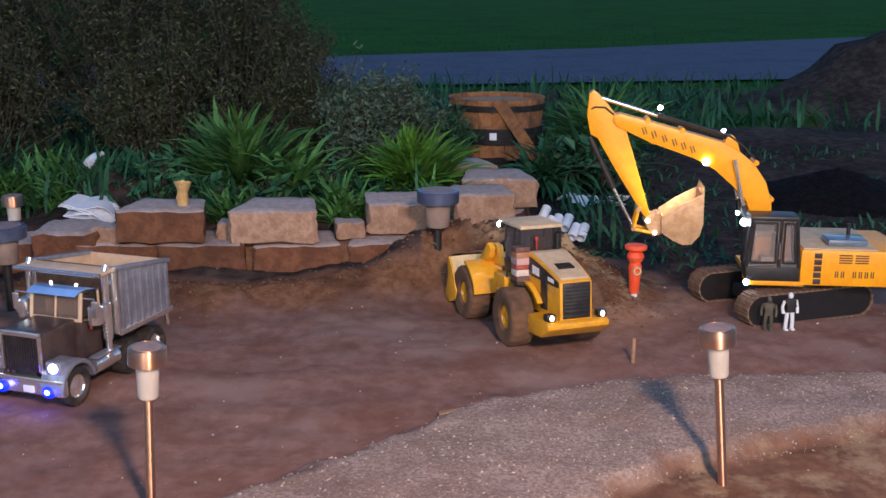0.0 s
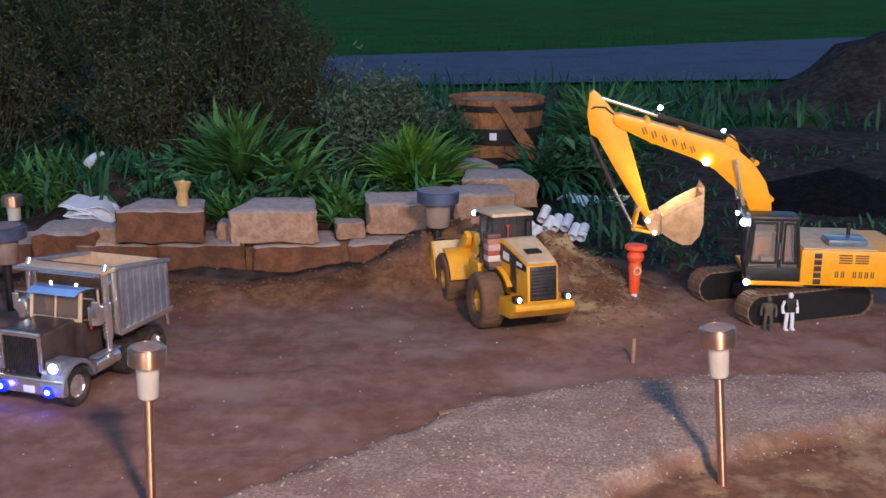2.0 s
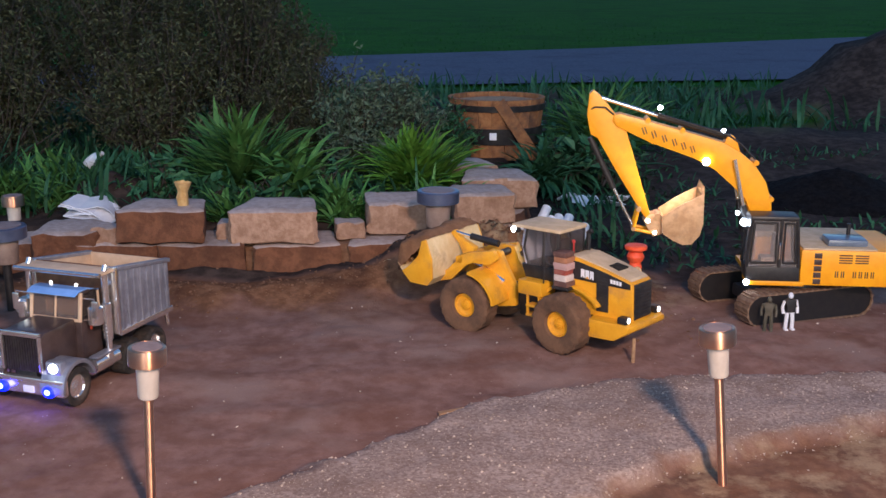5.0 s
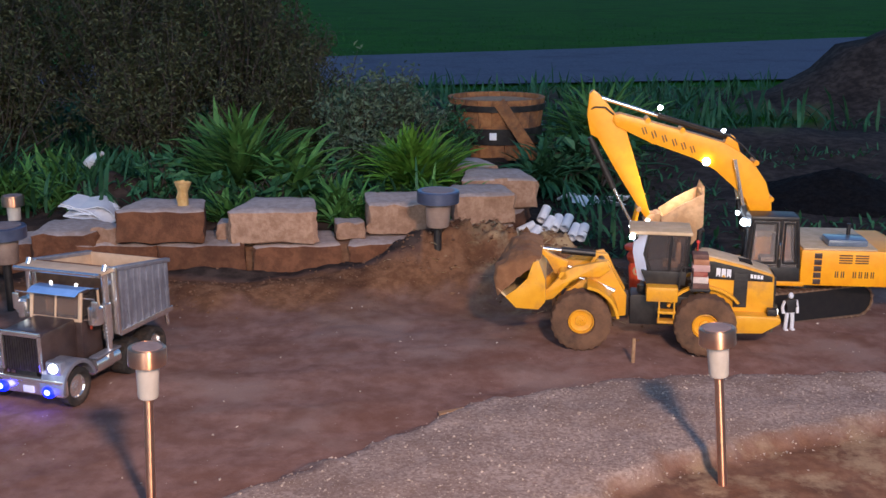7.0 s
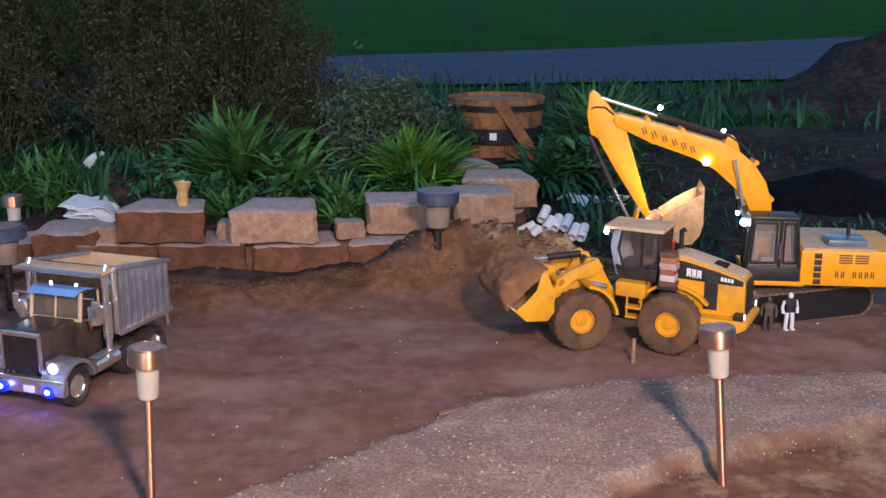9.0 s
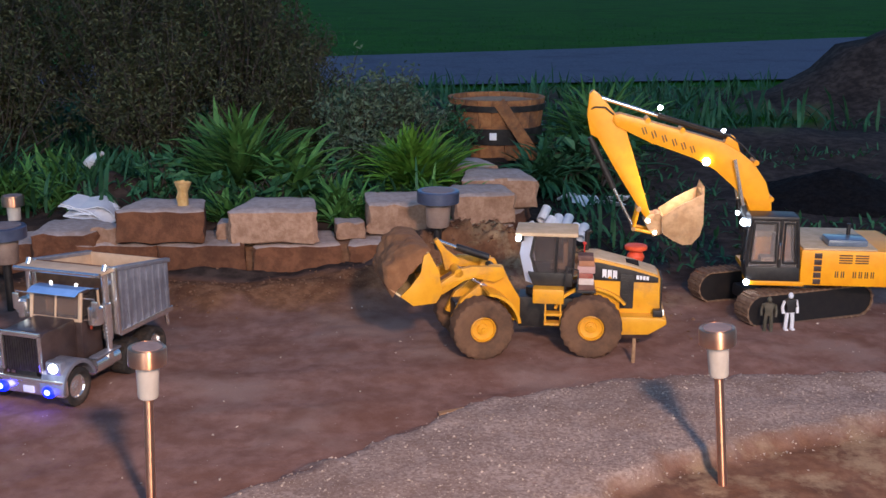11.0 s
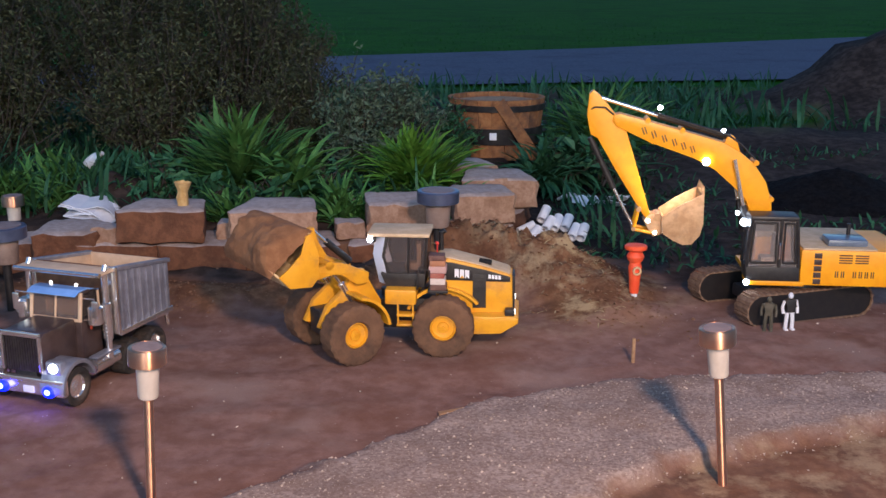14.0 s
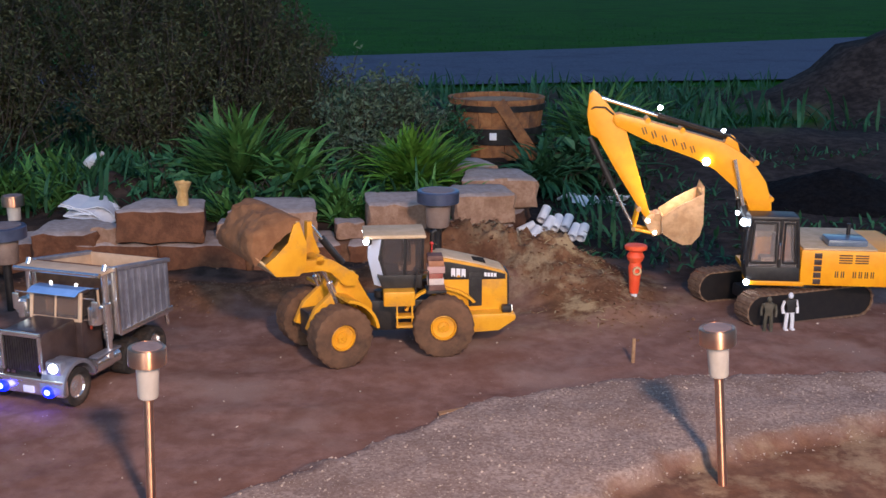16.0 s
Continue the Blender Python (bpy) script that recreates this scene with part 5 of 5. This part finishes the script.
bm = bmesh.new()
rod(bm, (0, 0, -0.02), (0.001, 0.002, 0.052), 0.0042, 0.0036, 8)
stick = part("wooden_peg", bm, WOOD)
stick.matrix_world = pose(0.375, 1.944, 0)
tagged(stick, "thin weathered wooden peg in the soil", "peg")


def toy_figure(x, y, rz, k, mats, label):
    bm = bmesh.new()
    ball(bm, (0, 0, 0.078 * k), 0.0055 * k, 0.006 * k, 0.0075 * k)
    prism(bm, [(-0.010, 0.040), (-0.008, 0.050), (-0.0125, 0.068), (-0.006, 0.071), (0.006, 0.071), (0.0125, 0.068), (0.008, 0.050), (0.010, 0.040)], -0.0055, 0.0055, 0.0015, Matrix.Scale(k, 4))
    for s in (1, -1):
        pipe(bm, [(s * 0.013 * k, 0, 0.067 * k), (s * 0.017 * k, 0.001, 0.052 * k), (s * 0.016 * k, -0.004 * k, 0.039 * k)], 0.0034 * k, 8)
        pipe(bm, [(s * 0.0055 * k, 0, 0.042 * k), (s * 0.007 * k, -0.001, 0.022 * k), (s * 0.0075 * k, 0, 0.003 * k)], 0.0044 * k, 8)
        box(bm, s * 0.0075 * k - 0.004 * k, s * 0.0075 * k + 0.004 * k, -0.009 * k, 0.004 * k, 0, 0.005 * k, 0.001)
    ob = part("toy_figure", bm, mats[0])
    ob.matrix_world = pose(x, y, 0.0, 0, 0, rz)
    if len(mats) > 1:
        ob.data.materials.append(mats[1])
        for p in ob.data.polygons:
            if 0.045 * k < p.center.z < 0.073 * k and abs(p.center.x) < 0.0128 * k:
                p.material_index = 1
    return tagged(ob, label, "toy figure", "toy figures")


toy_figure(0.748, 2.150, 8, 1.0, [WHITE, BLACK], "white jointed toy figure with a dark chest, standing")
toy_figure(0.700, 2.140, -20, 0.92, [surface("drab_green_plastic", (0.06, 0.06, 0.04), (0.10, 0.085, 0.06), 60, 0.7)], "drab green toy figure standing beside the tracks")

# short white pipes in a heap
PIPE_AT = [(0.300, 3.03, 0.066, 34, 0, -28), (0.332, 2.975, 0.052, 30, 0, -24), (0.362, 2.975, 0.052, 30, 0, -24), (0.372, 2.885, 0.046, 28, 0, -26), (0.396, 2.880, 0.046, 30, 0, -22), (0.240, 2.925, 0.046, 20, 0, -70), (0.256, 2.86, 0.046, 24, 0, -38),
           (0.285, 2.795, 0.046, 18, 0, -50), (0.306, 2.955, 0.052, 26, 0, -30)]
bm = bmesh.new()
lathe(bm, [(0.0118, -0.026), (0.0140, -0.026), (0.0140, 0.026), (0.0118, 0.026), (0.0118, -0.026)], 20, pose(0, 0, 0, 90, 0, 0))
first = part("white_pipe", bm, WHITE)
tagged(first, "short cut length of white plastic pipe in a heap", "pipe", "pipe heap")
first.matrix_world = pose(*PIPE_AT[0])
for p in PIPE_AT[1:]:
    copy_thing(first, pose(*p))

# half barrel planter with a leaning brace
barrel = empty("half_barrel", pose(0.204, 4.0, 0.09, 0, 0, 0), "weathered orange-brown half barrel with dark hoops", "barrel planter")
for i in range(22):
    bm = bmesh.new()
    b2 = bmesh.new()
    bmesh.ops.create_cube(b2, size=1)
    for v in b2.verts:
        tt = v.co.z + 0.5
        rad = 0.150 + 0.030 * tt + (0.006 if v.co.y < 0 else -0.010)
        a = math.radians(360 / 22) * (i + v.co.x * 0.96)
        v.co = Vector((math.sin(a) * rad, -math.cos(a) * rad, tt * 0.225))
    merge(bm, b2)
    part("stave", bm, surface("barrel_stave", (0.22, 0.092, 0.034), (0.31, 0.145, 0.055), 40, 0.9, dust=(0.090, 0.050, 0.034), dust_scale=14, dust_amount=(0.45, 0.68), bump=0.5, bump_scale=80, vary=0.3) if i == 0 else bpy.data.materials["barrel_stave"], barrel)
for z0, z1 in ((0.182, 0.205), (0.06, 0.120)):
    bm = bmesh.new()
    r0, r1 = 0.158 + 0.030 * z0 / 0.225, 0.158 + 0.030 * z1 / 0.225
    lathe(bm, [(r0, z0), (r0 + 0.004, z0), (r1 + 0.004, z1), (r1, z1)], 40)
    part("hoop", bm, BLACK, barrel, "dark iron hoop")
bm = bmesh.new()
lathe(bm, [(0.0, 0.214), (0.12, 0.212), (0.1745, 0.206)], 24)
part("soil_fill", bm, WOOD, barrel, "pale brown dry bark fill")
bm = bmesh.new()
box(bm, -0.022, 0.022, -0.008, 0.008, -0.02, 0.27, 0.003, pose(0.150, -0.205, 0.0, -4, -34, 0))
part("brace", bm, bpy.data.materials["barrel_stave"], barrel, "leaning wooden brace")
bm = bmesh.new()
box(bm, -0.013, 0.013, -0.003, 0.003, -0.013, 0.013, 0.001, pose(-0.02, -0.178, 0.094))
part("tag", bm, WHITE, barrel, "small pale tag")

# crumpled cup on the wall, papers, bottle and litter
bm = bmesh.new()
lathe(bm, [(0, 0), (0.013, 0), (0.015, 0.02), (0.013, 0.035), (0.020, 0.06), (0.018, 0.06), (0.011, 0.035), (0.012, 0.004), (0, 0.004)], 18)
for v in bm.verts:
    v.co += noise.noise_vector(v.co * 90) * 0.004
cup = part("paper_cup", bm, surface("stained_paper", (0.50, 0.30, 0.10), (0.62, 0.42, 0.18), 60, 0.8), smooth=20)
cup.matrix_world = pose(-0.667, 2.625, 0.178, 4, 3, 0)
tagged(cup, "crumpled yellow-brown paper cup on a block", "paper cup")
papers = empty("paper_stack", pose(-0.925, 2.78, 0.10, 0, 0, 0), "loose white folded sheets lying in the grass", "papers")
for i in range(6):
    bm = bmesh.new()
    bmesh.ops.create_grid(bm, x_segments=8, y_segments=4, size=0.5)
    for v in bm.verts:
        v.co = Vector((v.co.x * 0.125, v.co.y * 0.10, 0.004 * math.sin(v.co.x * 5 + i) + 0.010 * v.co.x * (i % 3 - 1) - 0.30 * max(0.0, v.co.x - 0.1) ** 2))
    bmesh.ops.solidify(bm, geom=bm.faces[:], thickness=0.002)
    s_ = part("sheet", bm, WHITE, papers)
    s_.matrix_basis = pose(-0.030 + 0.010 * (i % 3) - 0.004 * i, 0.003 * i, 0.022 + 0.0065 * i, random.uniform(2, 10), random.uniform(-4, 8), random.uniform(-12, 12))
bm = bmesh.new()
lathe(bm, [(0, 0), (0.016, 0), (0.017, 0.004), (0.017, 0.055), (0.007, 0.07), (0.007, 0.082), (0, 0.082)], 16)
bottle = part("plastic_bottle", bm, WHITE)
bottle.matrix_world = pose(-1.10, 3.18, 0.185, 20, 55, 0)
tagged(bottle, "small white plastic bottle caught in tall grass", "bottle")
for i, (x, y) in enumerate(((0.47, 3.46), (0.52, 3.50), (0.57, 3.44), (0.60, 3.52), (0.43, 3.55), (-0.62, 2.95), (-1.02, 2.60))):
    bm = bmesh.new()
    bmesh.ops.create_grid(bm, x_segments=5, y_segments=5, size=0.5)
    for v in bm.verts:
        n = noise.noise_vector(Vector((v.co.x * 3 + i * 7, v.co.y * 3, 0)))
        v.co = Vector((v.co.x * 0.07, v.co.y * 0.05, 0)) + n * 0.016
    bmesh.ops.solidify(bm, geom=bm.faces[:], thickness=0.0015)
    scrap = part("white_scrap", bm, WHITE)
    scrap.matrix_world = pose(x, y, height(x, y) + 0.018, 20, 10, 50 * i)
    tagged(scrap, "crumpled white plastic scrap on dark soil", "litter", "litter scraps")


# ---- plants ----
def strap_leaf(V, F, base, az, length, lift, width, droop, rnd, segs=7):
    """One arching strap leaf with a folded middle, added to V and F."""
    d = Vector((math.cos(az), math.sin(az), 0))
    side = Vector((-d.y, d.x, 0))
    p, a = Vector(base), lift
    start = len(V)
    twist = rnd.uniform(-0.5, 0.5)
    for i in range(segs + 1):
        k = i / segs
        w = width * (0.55 + 0.9 * k) * (1 - k ** 3) + 0.0006
        sd = side * math.cos(twist * k) + Vector((0, 0, 1)) * math.sin(twist * k)
        V.extend((p - sd * w, p - Vector((0, 0, w * 0.45)), p + sd * w))
        if i:
            o = start + 3 * i
            F.extend(((o - 3, o - 2, o + 1, o), (o - 2, o - 1, o + 2, o + 1)))
        p = p + (d * math.cos(a) + Vector((0, 0, math.sin(a)))) * (length / segs)
        a -= droop / segs * (0.5 + k)


def clump(x, y, z, n, length, width, lift, droop, mat, label, seed, spread=0.04, singles=40):
    rnd = random.Random(seed)
    plant = empty("strap_leaved_plant", pose(x, y, z), label, "plant", "leafy clumps")
    V, F = [], []
    for i in range(n):
        lv, lf = (V, F) if i >= singles else ([], [])
        az = rnd.uniform(0, 2 * math.pi)
        r = spread * rnd.random() ** 0.5
        L = length * rnd.uniform(0.55, 1.08)
        strap_leaf(lv, lf, (r * math.cos(az * 1.7), r * math.sin(az * 1.7), -0.01), az, L, radians(rnd.uniform(*lift)), width * rnd.uniform(0.7, 1.2), radians(rnd.uniform(*droop)), rnd)
        if i < singles:
            raw("leaf", lv, lf, mat, plant, smooth=True)
    f = raw("foliage", V, F, mat, plant, smooth=True)
    f["kind"] = "stuff"
    return plant


def bush(x, y, z, rx, ry, rz, leaves, size, mat, label, seed, twigs=60, name="shrub"):
    """Forking twigs with small folded leaves, uneven and open."""
    rnd = random.Random(seed)
    plant = empty(name, pose(x, y, z), label, "shrub", "shrubs")
    bm = bmesh.new()
    tips = []
    for i in range(twigs):
        a, e = rnd.uniform(0, 2 * math.pi), rnd.uniform(0.25, 1.5)
        rr = rnd.uniform(0.55, 1.0)
        end = Vector((math.cos(a) * math.cos(e) * rx * rr, math.sin(a) * math.cos(e) * ry * rr, (0.12 + 0.88 * math.sin(e)) * rz * rr))
        p = Vector((rnd.uniform(-0.05, 0.05), rnd.uniform(-0.05, 0.05), -0.02))
        mid = p.lerp(end, 0.5) + Vector((rnd.uniform(-1, 1) * rx * 0.12, rnd.uniform(-1, 1) * ry * 0.12, rz * 0.08))
        rod(bm, p, mid, 0.004, 0.003, 5)
        rod(bm, mid, end, 0.003, 0.0012, 5)
        tips += [(p.lerp(mid, 0.6), mid), (mid, end), (mid, end)]
        for _ in range(3):
            side = mid.lerp(end, rnd.uniform(0.2, 0.9))
            q = side + Vector((rnd.uniform(-1, 1) * rx, rnd.uniform(-1, 1) * ry, rnd.uniform(-0.3, 1) * rz)) * 0.24
            rod(bm, side, q, 0.0016, 0.0008, 4)
            tips.append((side, q))
    part("branchwork", bm, TWIG, plant, "thin bare grey-brown twigs", smooth=0)
    V, F = [], []
    for i in range(leaves):
        a, b = rnd.choice(tips)
        c = a.lerp(b, rnd.uniform(0.1, 1.08)) + Vector((rnd.gauss(0, 0.016), rnd.gauss(0, 0.016), rnd.gauss(0, 0.016)))
        q = Euler((rnd.uniform(-1.0, 1.0), rnd.uniform(-1.0, 1.0), rnd.uniform(0, 6.28))).to_matrix()
        s = size * rnd.uniform(0.5, 1.3)
        o = len(V)
        V.extend([c + q @ Vector(v) * s for v in ((0, 0, 0), (0.5, 0.24, 0.1), (1.1, 0, -0.08), (0.5, -0.24, 0.1))])
        F.extend(((o, o + 1, o + 2), (o, o + 2, o + 3)))
    f = raw("crown", V, F, mat, plant)
    f["kind"] = "stuff"
    return plant


clump(-0.60, 3.10, 0.09, 300, 0.335, 0.0110, (40, 88), (30, 110), LEAF_MID, "large arching strap-leaved green clump behind the wall", 3, 0.07)
clump(-0.42, 3.02, 0.09, 90, 0.29, 0.0125, (25, 80), (50, 130), LEAF_MID, "arching strap-leaved green clump behind the wall", 4, 0.05)
clump(-0.085, 3.10, 0.09, 380, 0.26, 0.0095, (42, 90), (20, 110), LEAF_BRIGHT, "bright fresh green upright grassy clump", 6, 0.06)
clump(0.62, 4.0, 0.05, 320, 0.38, 0.009, (45, 90), (50, 130), LEAF_MID, "tall green grassy clump beside the barrel", 7, 0.09)
clump(0.48, 3.72, 0.04, 130, 0.30, 0.011, (10, 70), (30, 110), LEAF_BLUE, "low blue-green leafy clump on dark soil", 8, 0.08)
clump(0.36, 3.60, 0.06, 110, 0.22, 0.011, (10, 75), (30, 110), LEAF_BLUE, "low blue-green leafy clump beside the wall end", 9, 0.07)
for i, (x, y, L) in enumerate(((-1.30, 3.05, 0.22), (-1.15, 3.10, 0.20), (-1.02, 3.16, 0.16), (-1.22, 2.92, 0.19), (-1.42, 3.1, 0.24), (-1.08, 2.95, 0.16), (-0.95, 3.25, 0.15))):
    clump(x, y, 0.09, 120, L, 0.0080, (30, 90), (20, 100), LEAF_MID if i % 2 else LEAF_BLUE, "loose green grass tuft behind the wall", 20 + i, 0.08, 20)
for i, (x, y, L) in enumerate(((-0.585, 2.80, 0.15), (-0.27, 2.80, 0.15), (-0.22, 2.78, 0.12), (-0.30, 2.85, 0.16), (-0.55, 2.86, 0.12), (-0.02, 2.95, 0.16))):
    clump(x, y, 0.08, 70, L, 0.0075, (30, 90), (20, 100), LEAF_MID, "small green tuft in a gap of the wall", 40 + i, 0.04, 15)
for i, (x, y, rx, ry, rz, n, s, mat_) in enumerate((
        (-1.70, 3.75, 0.50, 0.35, 0.95, 8840, 0.019, LEAF_DARK), (-1.15, 3.85, 0.50, 0.35, 1.00, 8840, 0.019, LEAF_DARK), (-0.78, 3.95, 0.36, 0.35, 0.90, 7140, 0.019, LEAF_DARK),
        (-1.45, 3.40, 0.36, 0.25, 0.62, 6120, 0.018, LEAF_DARK), (-0.95, 3.50, 0.34, 0.25, 0.58, 6120, 0.018, LEAF_DARK), (-0.50, 3.62, 0.26, 0.25, 0.50, 5440, 0.016, LEAF_DARK),
        (-1.9, 4.5, 0.6, 0.4, 1.15, 8840, 0.022, LEAF_DARK), (-1.3, 4.6, 0.6, 0.4, 1.1, 8840, 0.022, LEAF_DARK), (-0.85, 4.5, 0.42, 0.35, 1.0, 7820, 0.021, LEAF_DARK), (-0.62, 4.2, 0.34, 0.3, 0.62, 6120, 0.019, LEAF_DARK),
        (-1.75, 4.1, 0.5, 0.3, 0.8, 8160, 0.021, LEAF_DARK), (-1.1, 4.15, 0.5, 0.3, 0.8, 8160, 0.021, LEAF_DARK),
        (-0.30, 3.42, 0.20, 0.18, 0.40, 3600, 0.020, LEAF_GREY), (-0.16, 3.70, 0.22, 0.2, 0.40, 3000, 0.020, LEAF_GREY), (0.02, 3.75, 0.14, 0.14, 0.25, 1500, 0.02, LEAF_BLUE))):
    bush(x, y, 0.08, rx, ry, rz, n, s, mat_, "dull dark twiggy shrub with thinning leaves" if mat_ is LEAF_DARK else "grey-green fine-leaved low shrub", 60 + i, 60 if rz > 0.5 else 36)
for i, (x, y, rx, rz, n) in enumerate(((-0.80, 3.00, 0.15, 0.20, 230), (-0.66, 2.90, 0.10, 0.14, 120), (-0.34, 2.98, 0.12, 0.17, 170), (-0.50, 2.92, 0.10, 0.13, 110), (0.44, 3.66, 0.16, 0.15, 220), (0.60, 3.60, 0.13, 0.11, 130))):
    bush(x, y, 0.07, rx, rx * 0.7, rz, n, 0.052, LEAF_BLUE, "low leafy plant with broad blue-green leaves", 90 + i, 26, "leafy_plant")
# rough low growth between the bed and the path
rnd = random.Random(5)
V, F = [], []
for i in range(5200):
    x, y = rnd.uniform(-2.2, 0.55), rnd.uniform(2.8, 5.2)
    if y > 4.2:
        x = rnd.uniform(-3.2, 0.9)
    elif x > -0.9 and rnd.random() < 0.4:
        continue
    if -0.0 < x < 0.40 and y < 4.25 or ((x - 2.75) / 1.2) ** 2 + ((y - 6.2) / 1.0) ** 2 < 1:
        continue
    if x > 0.7 and rnd.random() < 0.35:
        continue
    strap_leaf(V, F, (x, y, height(x, y) - 0.005), rnd.uniform(0, 6.28), rnd.uniform(0.05, 0.16), radians(rnd.uniform(35, 90)), rnd.uniform(0.003, 0.008), radians(rnd.uniform(10, 110)), rnd, 4)
for i in range(1500):
    x, y = rnd.uniform(0.9, 4.2), rnd.gauss(5.75, 0.28)
    if ((x - 2.75) / 1.1) ** 2 + ((y - 6.2) / 0.9) ** 2 < 1:
        continue
    strap_leaf(V, F, (x, y, height(x, y) - 0.005), rnd.uniform(0, 6.28), rnd.uniform(0.03, 0.08), radians(rnd.uniform(35, 90)), rnd.uniform(0.003, 0.006), radians(rnd.uniform(10, 110)), rnd, 3)
for i in range(2600):
    x, y = rnd.uniform(0.34, 1.9), rnd.uniform(2.62, 4.3)
    if fbm(x, y, 2.4) < -0.05 or (x > 0.95 and y < 2.9) or ((x - 1.36) / 0.4) ** 2 + ((y - 3.55) / 0.34) ** 2 < 1:
        continue
    strap_leaf(V, F, (x, y, height(x, y) - 0.004), rnd.uniform(0, 6.28), rnd.uniform(0.015, 0.055), radians(rnd.uniform(15, 80)), rnd.uniform(0.002, 0.006), radians(rnd.uniform(10, 110)), rnd, 3)
for i in range(2600):
    x, y = rnd.uniform(-2.4, 2.6), rnd.uniform(5.0, 8.4)
    if ((x - 2.75) / 1.2) ** 2 + ((y - 6.2) / 1.0) ** 2 < 1 or fbm(x, y, 1.3) < -0.1:
        continue
    strap_leaf(V, F, (x, y, height(x, y) - 0.005), rnd.uniform(0, 6.28), rnd.uniform(0.08, 0.26), radians(rnd.uniform(35, 90)), rnd.uniform(0.005, 0.012), radians(rnd.uniform(10, 110)), rnd, 4)
under = raw("ground_cover", V, F, LEAF_BLUE, smooth=True)
tagged(under, "low dark green weeds and grass on the bed", "ground cover", kind="stuff")
V, F = [], []
for i in range(9000):
    y = rnd.uniform(12.0, 24.0)
    x = rnd.uniform(-0.62 * y, 0.62 * y)
    if y < 13.1 + 0.53 * x:
        continue
    strap_leaf(V, F, (x, y, height(x, y) - 0.01), rnd.uniform(0, 6.28), rnd.uniform(0.03, 0.06), radians(rnd.uniform(40, 90)), rnd.uniform(0.003, 0.006), radians(rnd.uniform(10, 80)), rnd, 2)
grass = raw("lawn_blades", V, F, leafy("lawn_blade", (0.016, 0.090, 0.006), (0.028, 0.13, 0.010)), smooth=True)
tagged(grass, "dark green mown lawn beyond the path", "lawn", kind="stuff")


# ---- stones, clods and chips ----
def pebbles(name, spots, mat_, label, category):
    V, F = [], []
    base = [(1, 0, 0), (0, 1, 0), (-1, 0, 0), (0, -1, 0), (0, 0, 1), (0, 0, -1)]
    tri = [(0, 1, 4), (1, 2, 4), (2, 3, 4), (3, 0, 4), (1, 0, 5), (2, 1, 5), (3, 2, 5), (0, 3, 5)]
    for x, y, s in spots:
        o = len(V)
        z = height(x, y) + s * 0.25
        a = rnd.uniform(0, 6.28)
        q = Euler((rnd.uniform(-0.5, 0.5), rnd.uniform(-0.5, 0.5), a)).to_matrix()
        k = [rnd.uniform(0.65, 1.25) for _ in base]
        V.extend([Vector((x, y, z)) + q @ Vector((b[0] * s * kk, b[1] * s * kk * 0.8, b[2] * s * 0.6 * kk)) for b, kk in zip(base, k)])
        F.extend([tuple(o + i for i in t) for t in tri])
    ob = raw(name, V, F, mat_)
    return tagged(ob, label, category, kind="stuff")


spots = []
while len(spots) < 2600:
    x, y = rnd.uniform(-0.5, 1.1), rnd.uniform(1.28, 1.92)
    d, _, side = seg_near(x, y, BANK)
    e, _, s2 = seg_near(x, y, DIP)
    if side <= 0 and (s2 > 0 or e < 0.03) or (side > 0 and d < 0.03 and rnd.random() < 0.25):
        spots.append((x, y, 0.0011 + 0.0022 * rnd.random() ** 3))
pebbles("gravel_stones", spots, STONE, "small pale stones strewn over the gravel bank", "gravel")
spots = [(rnd.uniform(-1.0, 1.1), rnd.uniform(1.3, 2.5), 0.001 + 0.003 * rnd.random() ** 4) for _ in range(420)]
pebbles("yard_stones", spots, STONE, "scattered pale pebbles on packed soil", "pebbles")
spots = []
for _ in range(1500):
    k = rnd.random() * (len(PILE) - 1.001)
    a, b = PILE[int(k)], PILE[int(k) + 1]
    u = k - int(k)
    spots.append((a[0] + u * (b[0] - a[0]) + rnd.gauss(0, 0.07), a[1] + u * (b[1] - a[1]) + rnd.gauss(0, 0.08), 0.0016 + 0.0058 * rnd.random() ** 3))
V, F = [], []
for x, y, _ in [q for q in spots if q[0] < 0.42][:300]:
    strap_leaf(V, F, (x, y, height(x, y) - 0.004), rnd.uniform(0, 6.28), rnd.uniform(0.015, 0.040), radians(rnd.uniform(5, 45)), rnd.uniform(0.0006, 0.0014), radians(rnd.uniform(10, 110)), rnd, 3)
straw = raw("dry_straw", V, F, surface("dry_straw_stalk", (0.30, 0.24, 0.13), (0.42, 0.34, 0.20), 60, 0.9, vary=0.3))
tagged(straw, "dry straw and roots in the soil pile", "straw", kind="stuff")
pebbles("soil_clods", spots, HEAP, "loose crumbs and clods of the soil heap", "soil clods")
spots = []
for _ in range(700):
    k = rnd.random() * (len(LIP) - 1.001)
    a, b = LIP[int(k)], LIP[int(k) + 1]
    u = k - int(k)
    spots.append((a[0] + u * (b[0] - a[0]) + rnd.gauss(0, 0.05), a[1] + u * (b[1] - a[1]) + rnd.gauss(0, 0.05), 0.002 + 0.004 * rnd.random() ** 3))
pebbles("lip_clods", spots, HEAP, "crumbled soil along the foot of the wall", "soil clods")
bm = bmesh.new()
box(bm, -0.024, 0.024, -0.006, 0.006, 0, 0.008, 0.002, pose(0, 0, 0, 0, -6, 12))
chip = part("bark_chip", bm, WOOD)
chip.matrix_world = pose(0.016, 1.685, height(0.016, 1.685) - 0.001)
tagged(chip, "pale bark chip at the gravel edge", "bark chip")

motions()
